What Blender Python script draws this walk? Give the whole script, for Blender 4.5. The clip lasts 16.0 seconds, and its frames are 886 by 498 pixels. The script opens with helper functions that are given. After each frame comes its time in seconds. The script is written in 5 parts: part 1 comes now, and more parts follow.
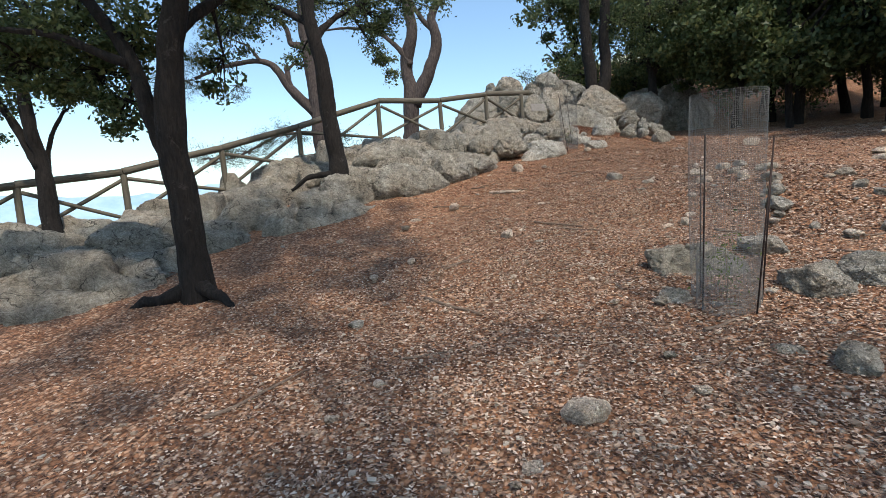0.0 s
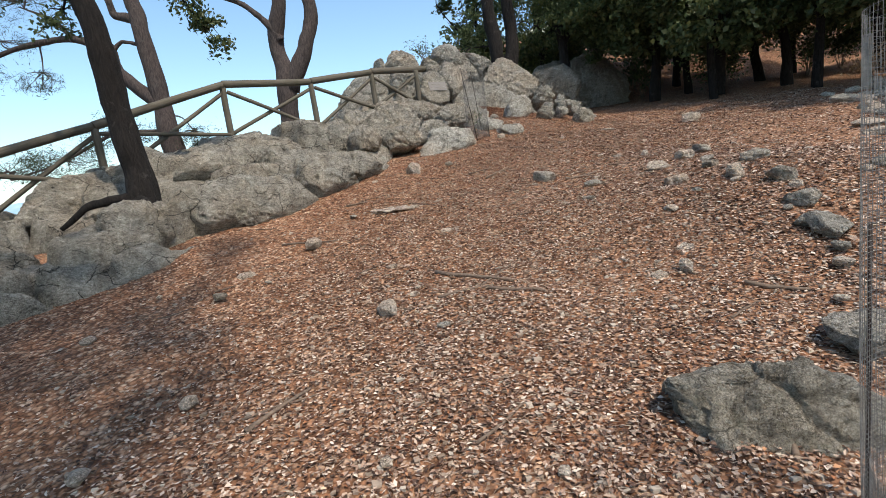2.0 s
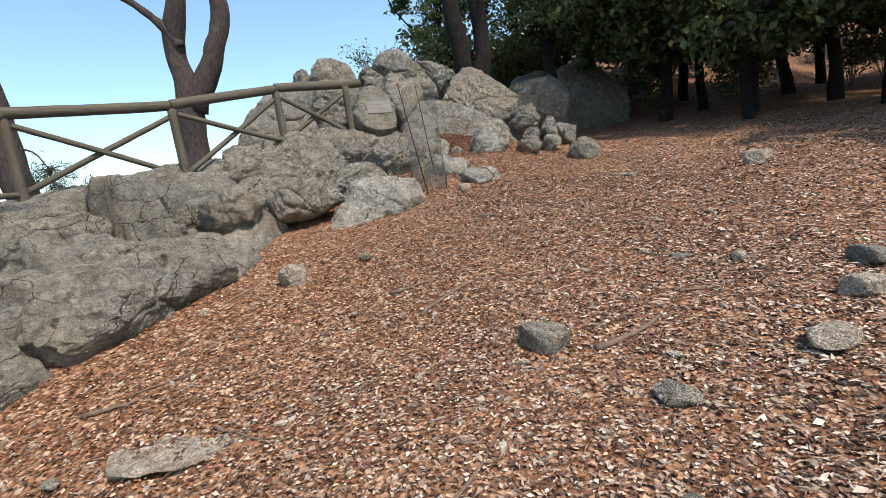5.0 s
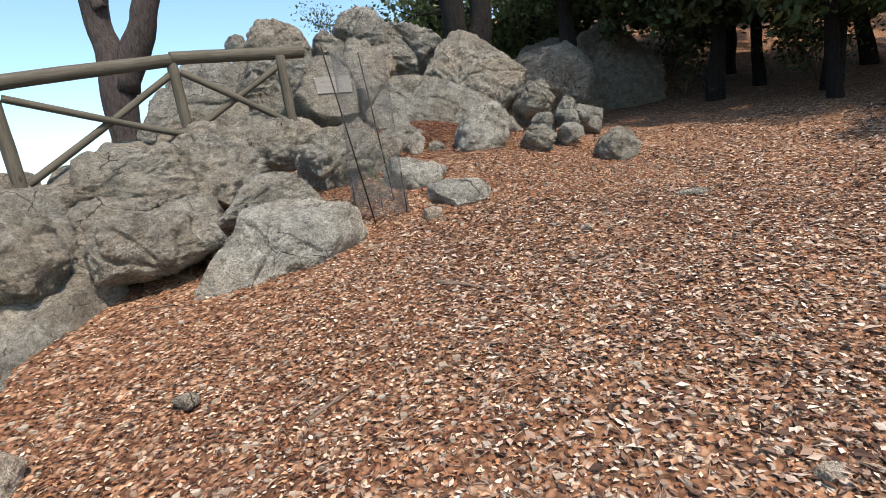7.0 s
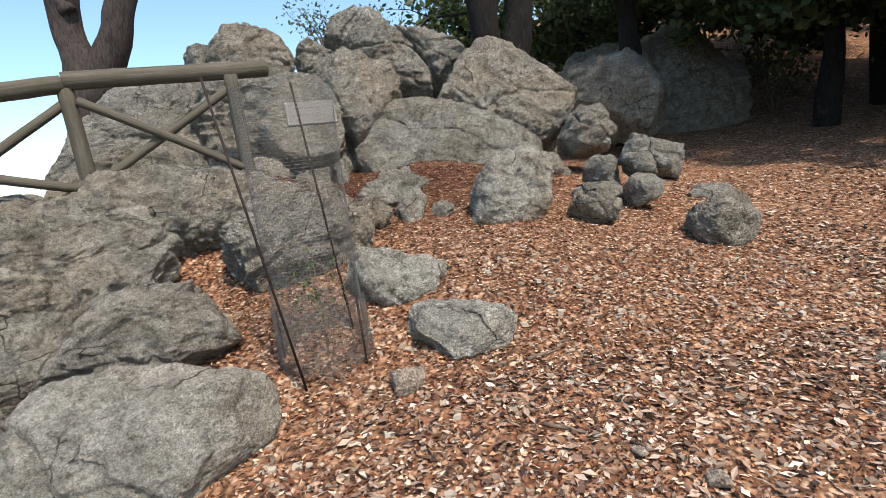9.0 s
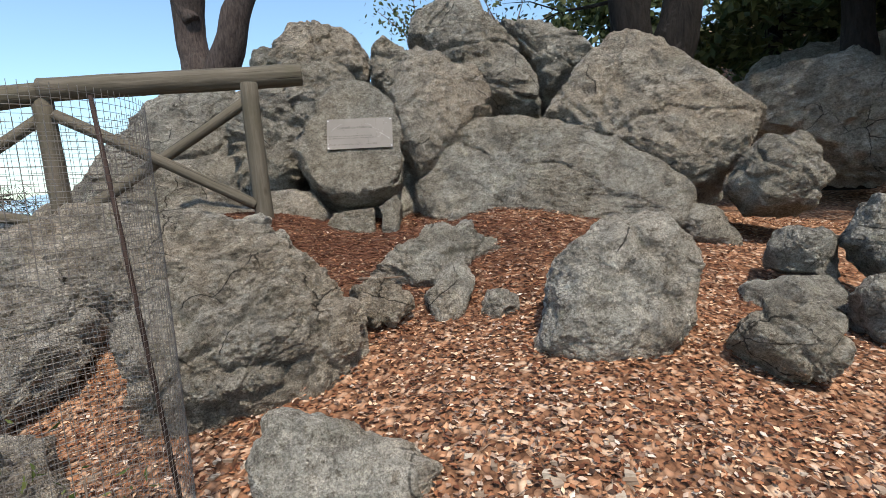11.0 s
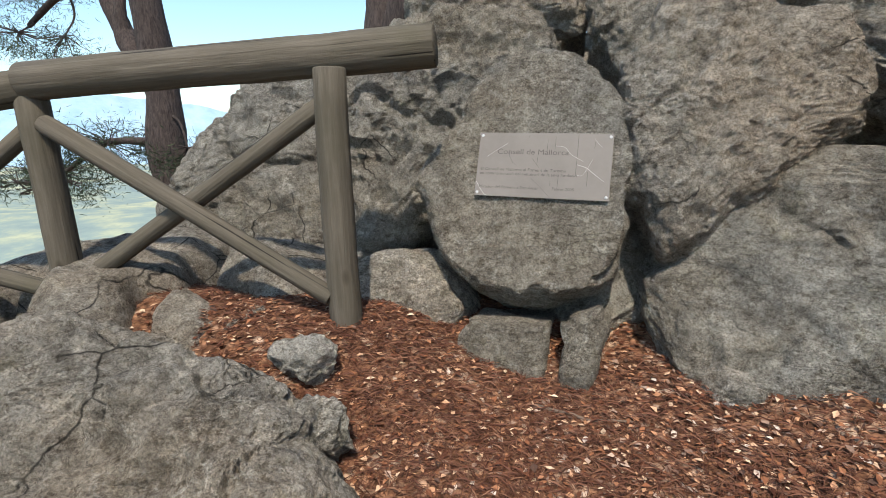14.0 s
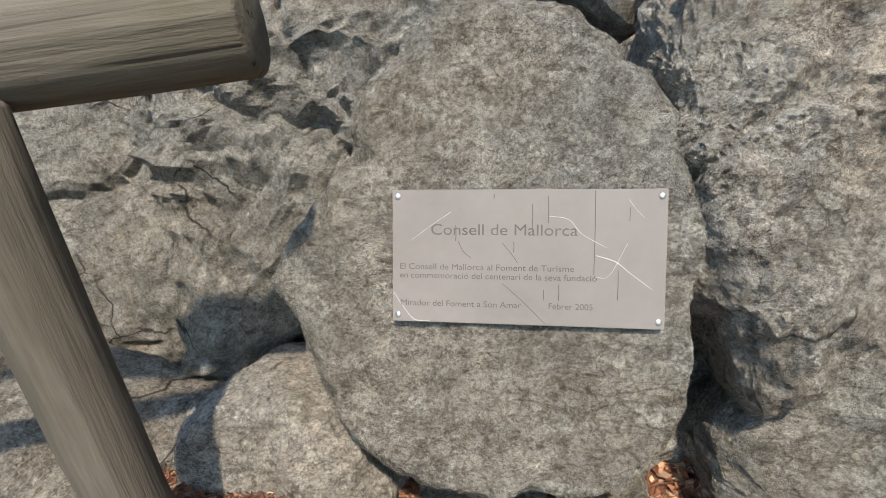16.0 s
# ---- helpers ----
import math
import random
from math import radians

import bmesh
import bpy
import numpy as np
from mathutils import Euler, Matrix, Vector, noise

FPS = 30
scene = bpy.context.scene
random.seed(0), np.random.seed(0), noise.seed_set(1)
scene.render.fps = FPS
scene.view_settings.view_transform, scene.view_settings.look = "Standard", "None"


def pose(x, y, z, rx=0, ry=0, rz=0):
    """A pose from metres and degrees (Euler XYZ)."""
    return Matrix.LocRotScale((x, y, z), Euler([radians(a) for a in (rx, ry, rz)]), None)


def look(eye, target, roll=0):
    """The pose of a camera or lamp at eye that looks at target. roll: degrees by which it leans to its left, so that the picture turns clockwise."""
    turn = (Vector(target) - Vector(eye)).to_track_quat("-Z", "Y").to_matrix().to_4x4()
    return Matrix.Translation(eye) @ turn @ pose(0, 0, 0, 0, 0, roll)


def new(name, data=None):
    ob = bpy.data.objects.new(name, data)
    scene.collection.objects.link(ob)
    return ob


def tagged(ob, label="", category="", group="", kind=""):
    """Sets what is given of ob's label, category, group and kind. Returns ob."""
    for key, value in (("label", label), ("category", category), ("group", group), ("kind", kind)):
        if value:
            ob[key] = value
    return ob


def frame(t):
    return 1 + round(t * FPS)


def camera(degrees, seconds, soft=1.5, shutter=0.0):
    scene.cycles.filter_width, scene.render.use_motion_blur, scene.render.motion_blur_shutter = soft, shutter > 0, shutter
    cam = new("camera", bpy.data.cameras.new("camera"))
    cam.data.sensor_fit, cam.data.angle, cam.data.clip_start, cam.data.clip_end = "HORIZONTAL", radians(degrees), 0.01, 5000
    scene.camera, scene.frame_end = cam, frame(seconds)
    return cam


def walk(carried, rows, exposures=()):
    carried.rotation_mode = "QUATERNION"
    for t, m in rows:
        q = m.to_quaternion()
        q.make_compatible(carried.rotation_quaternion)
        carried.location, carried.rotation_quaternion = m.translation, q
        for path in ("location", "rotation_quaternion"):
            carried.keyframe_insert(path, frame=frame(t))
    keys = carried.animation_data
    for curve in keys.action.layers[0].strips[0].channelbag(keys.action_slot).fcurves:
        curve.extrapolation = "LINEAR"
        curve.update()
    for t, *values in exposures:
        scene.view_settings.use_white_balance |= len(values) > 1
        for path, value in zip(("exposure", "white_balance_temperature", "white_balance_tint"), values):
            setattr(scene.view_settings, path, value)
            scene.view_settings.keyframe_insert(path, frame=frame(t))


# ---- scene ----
cam = camera(82.7, 16.0, soft=0.7)
ROWS = [
    (0.0, -0.146, -0.162, 1.401, 83.58, 3.23, -0.22),
    (0.5, 0.005, 0.602, 1.497, 85.09, 4.91, -1.99),
    (1.0, 0.149, 1.401, 1.535, 83.15, 6.80, -5.09),
    (1.5, 0.383, 2.105, 1.580, 81.41, 8.71, -8.96),
    (2.0, 0.593, 2.834, 1.770, 81.01, 6.89, -10.06),
    (2.5, 0.752, 3.514, 1.933, 82.23, 5.91, -9.85),
    (3.0, 1.042, 4.202, 1.983, 82.90, 6.89, -9.74),
    (3.5, 1.292, 4.801, 2.085, 83.00, 7.93, -10.45),
    (4.0, 1.552, 5.376, 2.245, 82.57, 8.05, -12.41),
    (6.5, 2.860, 8.604, 2.736, 80.03, 7.21, -12.08),
    (7.0, 3.143, 9.132, 2.798, 79.49, 7.92, -10.98),
    (7.5, 3.307, 9.595, 2.950, 79.98, 7.07, -9.17),
    (8.0, 3.531, 10.158, 3.112, 79.84, 7.10, -8.64),
    (10.5, 4.314, 12.484, 3.474, 82.12, 5.18, 4.29),
    (11.0, 4.510, 12.891, 3.536, 82.96, 3.90, 10.31),
    (11.5, 4.546, 13.253, 3.577, 82.56, 2.28, 16.17),
    (12.0, 4.500, 13.683, 3.670, 82.72, 0.35, 23.10),
    (12.5, 4.493, 13.971, 3.773, 81.03, 0.08, 30.00),
    (13.0, 4.341, 14.238, 3.862, 78.43, 0.10, 34.01),
    (13.5, 4.113, 14.519, 4.060, 75.71, -0.66, 34.26),
    (14.0, 3.940, 14.895, 4.149, 76.14, 0.56, 33.44),
    (14.5, 3.801, 15.157, 4.221, 75.13, 1.25, 32.10),
    (15.0, 3.585, 15.480, 4.265, 72.86, 2.00, 28.11),
    (15.5, 3.461, 15.669, 4.408, 68.95, 2.62, 24.99),
    (16.0, 3.396, 15.889, 4.411, 65.48, 3.63, 22.74),
]
walk(cam, [(t, pose(*p)) for t, *p in ROWS], [(0.0, 0.65), (4.2, 0.70), (7.5, 0.86), (10.3, 0.74), (12.5, 0.68), (14.0, 0.75), (15.0, 1.0), (16.0, 1.2)])

# ---- light ----
world = bpy.data.worlds.new("world")
scene.world = world
world.use_nodes = True
wn = world.node_tree
sky = wn.nodes.new("ShaderNodeTexSky")
sky.sky_type, sky.sun_disc = "NISHITA", False
SUN_EL, SUN_AZ = 58.0, 150.0
sky.sun_elevation, sky.sun_rotation = radians(SUN_EL), radians(SUN_AZ)
sky.air_density, sky.dust_density, sky.ozone_density, sky.altitude = 1.0, 1.2, 0.1, 300
back = wn.nodes["Background"]
back.inputs["Strength"].default_value = 0.15
clear = wn.nodes.new("ShaderNodeVectorMath")
clear.operation = "MULTIPLY"
clear.inputs[1].default_value = (0.88, 1.01, 1.03)
wn.links.new(sky.outputs[0], clear.inputs[0])
wn.links.new(clear.outputs[0], back.inputs["Color"])
sun = new("sun", bpy.data.lights.new("sun", "SUN"))
sun.data.energy, sun.data.angle, sun.data.color = 2.9, radians(2.0), (1.0, 0.90, 0.76)
sd = Vector((math.sin(radians(SUN_AZ)) * math.cos(radians(SUN_EL)), math.cos(radians(SUN_AZ)) * math.cos(radians(SUN_EL)), math.sin(radians(SUN_EL))))
sun.matrix_world = look(sd * 60, (0, 0, 0))


# ---- materials ----
def mat(name, rough=0.85, metal=0.0):
    m = bpy.data.materials.new(name)
    m.use_nodes = True
    b = m.node_tree.nodes["Principled BSDF"]
    b.inputs["Roughness"].default_value, b.inputs["Metallic"].default_value = rough, metal
    b.inputs["Specular IOR Level"].default_value = 0.25
    return m, m.node_tree, b


def node(nt, kind, **vals):
    n = nt.nodes.new("ShaderNode" + kind)
    for k, v in vals.items():
        if k in n.inputs:
            n.inputs[k].default_value = v
    return n


def ramp(nt, fac, stops):
    r = nt.nodes.new("ShaderNodeValToRGB")
    els = r.color_ramp.elements
    els[0].position, els[0].color = stops[0][0], (*stops[0][1], 1)
    els[1].position, els[1].color = stops[-1][0], (*stops[-1][1], 1)
    for p, c in stops[1:-1]:
        els.new(p).color = (*c, 1)
    nt.links.new(fac, r.inputs["Fac"])
    return r.outputs["Color"]


def coords(nt, scale=(1, 1, 1), world_space=True):
    if world_space:
        src = nt.nodes.new("ShaderNodeNewGeometry").outputs["Position"]
    else:
        src = nt.nodes.new("ShaderNodeTexCoord").outputs["Object"]
    mp = nt.nodes.new("ShaderNodeMapping")
    mp.inputs["Scale"].default_value = scale
    nt.links.new(src, mp.inputs["Vector"])
    return mp.outputs["Vector"]


def noise_tex(nt, vec, scale, detail=6, rough=0.6, dist=0.0):
    n = node(nt, "TexNoise", Scale=scale, Detail=detail, Roughness=rough, Distortion=dist)
    nt.links.new(vec, n.inputs["Vector"])
    return n.outputs["Fac"]


def mix(nt, fac, a, b, mode="MIX"):
    m = nt.nodes.new("ShaderNodeMixRGB")
    m.blend_type = mode
    for key, val in (("Fac", fac), ("Color1", a), ("Color2", b)):
        if isinstance(val, (int, float)):
            m.inputs[key].default_value = val
        elif isinstance(val, tuple):
            m.inputs[key].default_value = (*val, 1)
        else:
            nt.links.new(val, m.inputs[key])
    return m.outputs["Color"]


def bump(nt, b, height, strength, distance, prev=None):
    n = node(nt, "Bump", Strength=strength, Distance=distance)
    nt.links.new(height, n.inputs["Height"])
    if prev is not None:
        nt.links.new(prev, n.inputs["Normal"])
    nt.links.new(n.outputs["Normal"], b.inputs["Normal"])
    return n.outputs["Normal"]


def node_color(nt, v, scale, detail=2.0):
    n = node(nt, "TexNoise", Scale=scale, Detail=detail)
    nt.links.new(v, n.inputs["Vector"])
    return n.outputs["Color"]


def ridged(nt, vec, scale, detail, rough):
    n = node(nt, "TexNoise", Scale=scale, Detail=detail, Roughness=rough)
    n.noise_type = "RIDGED_MULTIFRACTAL"
    nt.links.new(vec, n.inputs["Vector"])
    return n.outputs["Fac"]


def fissures(nt, v, scale, warp_scale, warp_by, lo, hi):
    """1 on the rock, falling to 0 in narrow wandering cracks."""
    crack = nt.nodes.new("ShaderNodeTexVoronoi")
    crack.feature = "DISTANCE_TO_EDGE"
    crack.inputs["Scale"].default_value = scale
    warp = nt.nodes.new("ShaderNodeVectorMath")
    warp.operation = "MULTIPLY_ADD"
    nt.links.new(node_color(nt, v, warp_scale, 5.0), warp.inputs[0])
    warp.inputs[1].default_value = (warp_by, warp_by, warp_by)
    nt.links.new(v, warp.inputs[2])
    nt.links.new(warp.outputs[0], crack.inputs["Vector"])
    return ramp(nt, crack.outputs["Distance"], [(lo, (0, 0, 0)), (hi, (1, 1, 1))])


def rock_material(name, dark, mid, light, warm, sound=0.55):
    m, nt, b = mat(name, 0.95)
    v = coords(nt)
    big = noise_tex(nt, v, 1.1, 5, 0.65, 0.5)
    mids = noise_tex(nt, v, 6, 14, 0.72, 0.3)
    crest = ridged(nt, v, 3.2, 9, 0.62)
    fine = noise_tex(nt, v, 55, 8, 0.75, 0.2)
    col = ramp(nt, mids, [(0.26, dark), (0.44, mid), (0.62, light)])
    col = mix(nt, ramp(nt, big, [(0.42, (0, 0, 0)), (0.60, (1, 1, 1))]), col, warm, "MULTIPLY")
    # pale and mustard lichen blots
    lich = noise_tex(nt, v, 9.5, 10, 0.78, 0.6)
    col = mix(nt, ramp(nt, lich, [(0.57, (0, 0, 0)), (0.60, (0.6, 0.6, 0.6))]), col, tuple(min(0.8, c * 1.25) for c in light))
    lich2 = noise_tex(nt, coords(nt, (1.3, 0.9, 1.1)), 4.2, 10, 0.8, 0.8)
    col = mix(nt, ramp(nt, lich2, [(0.56, (0, 0, 0)), (0.64, (0.28, 0.28, 0.28))]), col, (0.26, 0.25, 0.15))
    # weathering stains, then pits whose shade is put in as dark colour
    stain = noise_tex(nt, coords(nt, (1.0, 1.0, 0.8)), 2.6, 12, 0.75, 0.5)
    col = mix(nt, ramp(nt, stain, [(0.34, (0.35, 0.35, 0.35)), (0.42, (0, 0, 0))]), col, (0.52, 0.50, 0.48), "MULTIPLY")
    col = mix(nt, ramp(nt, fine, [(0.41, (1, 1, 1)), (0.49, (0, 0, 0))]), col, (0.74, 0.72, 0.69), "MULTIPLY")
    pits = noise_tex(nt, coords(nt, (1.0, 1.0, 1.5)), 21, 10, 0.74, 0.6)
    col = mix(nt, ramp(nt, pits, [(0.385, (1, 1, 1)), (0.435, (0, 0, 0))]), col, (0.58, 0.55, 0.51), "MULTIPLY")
    flake = noise_tex(nt, coords(nt, (1.0, 1.0, 1.5)), 22, 11, 0.80, 0.35)
    chunk = noise_tex(nt, coords(nt, (1.0, 1.0, 1.4)), 7.5, 10, 0.72, 0.4)
    col = mix(nt, 0.9, col, ramp(nt, flake, [(0.33, (0.26, 0.24, 0.22)), (0.39, (0.74, 0.72, 0.70)), (0.49, (0.98, 0.98, 0.97)), (0.51, (1.10, 1.10, 1.09)), (0.60, (1.34, 1.33, 1.31))]), "MULTIPLY")
    steps = ramp(nt, flake, [(0.38, (0, 0, 0)), (0.41, (0.33, 0.33, 0.33)), (0.48, (0.36, 0.36, 0.36)), (0.50, (0.66, 0.66, 0.66)), (0.56, (0.7, 0.7, 0.7)), (0.58, (1, 1, 1))])
    ledges = ramp(nt, chunk, [(0.38, (0, 0, 0)), (0.40, (0.3, 0.3, 0.3)), (0.48, (0.4, 0.4, 0.4)), (0.495, (0.66, 0.66, 0.66)), (0.57, (0.74, 0.74, 0.74)), (0.585, (1, 1, 1))])
    grit = noise_tex(nt, v, 130, 5, 0.7, 0.0)
    col = mix(nt, 0.8, col, ramp(nt, grit, [(0.41, (0.68, 0.67, 0.65)), (0.48, (1.06, 1.06, 1.06)), (0.60, (1.4, 1.4, 1.38))]), "MULTIPLY")
    col = mix(nt, ramp(nt, fine, [(0.56, (0, 0, 0)), (0.63, (0.5, 0.5, 0.5))]), col, tuple(min(0.8, c * 1.22) for c in light))
    # hairline seams that wander and break off, darkened in colour like shaded creases
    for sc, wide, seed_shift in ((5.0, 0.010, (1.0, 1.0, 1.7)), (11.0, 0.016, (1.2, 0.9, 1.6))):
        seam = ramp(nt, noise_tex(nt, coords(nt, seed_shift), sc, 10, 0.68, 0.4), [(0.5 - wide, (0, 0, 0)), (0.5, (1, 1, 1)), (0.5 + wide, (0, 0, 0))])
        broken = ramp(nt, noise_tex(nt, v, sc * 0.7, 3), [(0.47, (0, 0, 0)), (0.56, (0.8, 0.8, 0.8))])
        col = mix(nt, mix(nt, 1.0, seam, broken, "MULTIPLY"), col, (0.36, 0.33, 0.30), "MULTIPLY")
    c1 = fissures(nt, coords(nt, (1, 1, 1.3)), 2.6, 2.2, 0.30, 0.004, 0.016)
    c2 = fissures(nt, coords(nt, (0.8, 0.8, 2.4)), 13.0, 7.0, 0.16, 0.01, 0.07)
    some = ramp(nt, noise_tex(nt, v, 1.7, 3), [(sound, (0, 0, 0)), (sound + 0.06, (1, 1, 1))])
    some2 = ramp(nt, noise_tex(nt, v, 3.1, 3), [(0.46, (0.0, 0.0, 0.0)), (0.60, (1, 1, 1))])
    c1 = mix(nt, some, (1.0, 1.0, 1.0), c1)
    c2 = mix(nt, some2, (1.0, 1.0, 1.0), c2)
    # cracks multiplied dark in the colour to stand for the shade inside them
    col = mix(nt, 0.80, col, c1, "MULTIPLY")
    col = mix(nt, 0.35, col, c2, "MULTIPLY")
    nt.links.new(col, b.inputs["Base Color"])
    n0 = bump(nt, b, c1, 1.0, 0.035)
    n1 = bump(nt, b, c2, 0.8, 0.012, n0)
    nl = bump(nt, b, noise_tex(nt, coords(nt, (0.7, 0.7, 2.2)), 9, 12, 0.75, 0.5), 0.9, 0.014, n1)
    n2 = bump(nt, b, crest, 0.9, 0.012, nl)
    n3 = bump(nt, b, mids, 1.0, 0.018, n2)
    n4 = bump(nt, b, pits, 1.0, 0.030, n3)
    n4 = bump(nt, b, ledges, 1.0, 0.022, n4)
    n4 = bump(nt, b, steps, 1.0, 0.012, n4)
    n5 = bump(nt, b, fine, 1.0, 0.020, n4)
    bump(nt, b, grit, 1.0, 0.005, n5)
    return m


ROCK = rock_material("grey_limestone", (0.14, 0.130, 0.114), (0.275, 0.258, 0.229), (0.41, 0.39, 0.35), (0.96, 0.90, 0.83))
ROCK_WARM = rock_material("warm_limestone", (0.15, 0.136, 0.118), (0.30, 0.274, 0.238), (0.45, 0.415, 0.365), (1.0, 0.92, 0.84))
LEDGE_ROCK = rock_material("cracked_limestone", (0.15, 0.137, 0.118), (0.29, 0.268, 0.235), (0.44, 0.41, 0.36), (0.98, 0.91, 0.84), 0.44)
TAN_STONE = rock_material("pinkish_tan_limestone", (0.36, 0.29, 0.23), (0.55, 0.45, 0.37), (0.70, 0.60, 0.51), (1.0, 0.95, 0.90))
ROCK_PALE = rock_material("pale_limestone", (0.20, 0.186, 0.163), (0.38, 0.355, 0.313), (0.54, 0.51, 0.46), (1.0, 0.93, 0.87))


def soil_material():
    m, nt, b = mat("leaf_strewn_soil", 0.95)
    v = coords(nt)
    chips = node(nt, "TexVoronoi", Scale=34.0, Randomness=1.0)
    nt.links.new(mix(nt, 0.06, v, node_color(nt, v, 9)), chips.inputs["Vector"])
    sep = nt.nodes.new("ShaderNodeSeparateColor")
    nt.links.new(chips.outputs["Color"], sep.inputs["Color"])
    leaf = ramp(nt, sep.outputs["Red"], [(0.0, (0.055, 0.026, 0.015)), (0.3, (0.20, 0.092, 0.050)), (0.6, (0.38, 0.20, 0.115)), (0.85, (0.55, 0.36, 0.24)), (1.0, (0.70, 0.54, 0.40))])
    dirt = ramp(nt, noise_tex(nt, v, 40, 6, 0.7), [(0.3, (0.10, 0.042, 0.021)), (0.7, (0.32, 0.145, 0.075))])
    col = mix(nt, ramp(nt, noise_tex(nt, v, 5, 5, 0.7), [(0.42, (0.15, 0.15, 0.15)), (0.62, (0.85, 0.85, 0.85))]), leaf, dirt)
    big = noise_tex(nt, v, 0.55, 4, 0.6)
    col = mix(nt, ramp(nt, big, [(0.35, (0, 0, 0)), (0.7, (0.4, 0.4, 0.4))]), col, (0.36, 0.19, 0.105))
    col = mix(nt, 0.8, col, ramp(nt, chips.outputs["Distance"], [(0.30, (1.25, 1.25, 1.25)), (0.50, (0.9, 0.9, 0.9)), (0.68, (0.35, 0.33, 0.32))]), "MULTIPLY")
    nt.links.new(col, b.inputs["Base Color"])
    n1 = bump(nt, b, chips.outputs["Distance"], 0.7, 0.015)
    bump(nt, b, noise_tex(nt, v, 60, 5, 0.7), 0.6, 0.012, n1)
    return m


SOIL = soil_material()


def island_material(name, stops, rough=0.8, translucent=0.0):
    m, nt, b = mat(name, rough)
    geo = nt.nodes.new("ShaderNodeNewGeometry")
    col = ramp(nt, geo.outputs["Random Per Island"], stops)
    col = mix(nt, 0.35, col, ramp(nt, noise_tex(nt, coords(nt), 120, 3, 0.6), [(0.3, (0.55, 0.55, 0.55)), (0.7, (1, 1, 1))]), "MULTIPLY")
    nt.links.new(col, b.inputs["Base Color"])
    if translucent:
        t = nt.nodes.new("ShaderNodeBsdfTranslucent")
        nt.links.new(col, t.inputs["Color"])
        ms = nt.nodes.new("ShaderNodeMixShader")
        ms.inputs["Fac"].default_value = translucent
        nt.links.new(b.outputs[0], ms.inputs[1])
        nt.links.new(t.outputs[0], ms.inputs[2])
        nt.links.new(ms.outputs[0], nt.nodes["Material Output"].inputs["Surface"])
    return m


LITTER = island_material("dead_oak_leaves", [(0.0, (0.040, 0.014, 0.008)), (0.4, (0.16, 0.058, 0.029)), (0.68, (0.36, 0.15, 0.072)), (0.85, (0.60, 0.33, 0.185)), (1.0, (0.78, 0.58, 0.40))], 0.85)
NEEDLES = island_material("pine_needle_litter", [(0.0, (0.08, 0.032, 0.02)), (0.6, (0.17, 0.07, 0.042)), (1.0, (0.29, 0.15, 0.09))], 0.8)
CHAFF = island_material("dry_twig_chaff", [(0.0, (0.10, 0.06, 0.04)), (0.5, (0.26, 0.18, 0.13)), (1.0, (0.42, 0.33, 0.25))], 0.8)
PALE_LITTER = island_material("bleached_oak_leaves", [(0.0, (0.045, 0.026, 0.018)), (0.35, (0.18, 0.10, 0.070)), (0.6, (0.38, 0.245, 0.175)), (0.85, (0.58, 0.43, 0.33)), (1.0, (0.78, 0.65, 0.54))], 0.85)
GRAVEL = island_material("limestone_gravel", [(0.0, (0.24, 0.17, 0.12)), (0.5, (0.37, 0.28, 0.21)), (1.0, (0.54, 0.46, 0.37))], 0.9)
OAK_LEAF = island_material("holm_oak_leaves", [(0.0, (0.040, 0.060, 0.025)), (0.6, (0.085, 0.115, 0.045)), (1.0, (0.16, 0.17, 0.07))], 0.45, 0.4)
PINE_LEAF = island_material("pine_needles", [(0.0, (0.02, 0.032, 0.016)), (0.6, (0.042, 0.06, 0.03)), (1.0, (0.085, 0.105, 0.055))], 0.6, 0.25)
SHRUB_LEAF = island_material("sunlit_shrub_leaves", [(0.0, (0.07, 0.11, 0.03)), (1.0, (0.19, 0.22, 0.07))], 0.6, 0.35)
DRY_LEAF = island_material("dry_shrub_twigs", [(0.0, (0.16, 0.10, 0.06)), (1.0, (0.33, 0.23, 0.15))], 0.8, 0.1)


def bark_material(name, dark, light):
    m, nt, b = mat(name, 0.95)
    v = coords(nt, (1, 1, 0.22))
    f = noise_tex(nt, v, 26, 7, 0.7, 0.6)
    col = ramp(nt, f, [(0.3, dark), (0.7, light)])
    pale = noise_tex(nt, coords(nt), 3.5, 6, 0.75, 0.6)
    col = mix(nt, ramp(nt, pale, [(0.6, (0, 0, 0)), (0.7, (0.5, 0.5, 0.5))]), col, (0.12, 0.11, 0.10))
    nt.links.new(col, b.inputs["Base Color"])
    n1 = bump(nt, b, f, 1.0, 0.05)
    bump(nt, b, noise_tex(nt, coords(nt), 70, 4, 0.7), 0.5, 0.01, n1)
    return m


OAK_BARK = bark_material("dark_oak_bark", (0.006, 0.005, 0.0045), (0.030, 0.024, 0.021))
PINE_BARK = bark_material("grey_pine_bark", (0.025, 0.019, 0.017), (0.12, 0.092, 0.082))


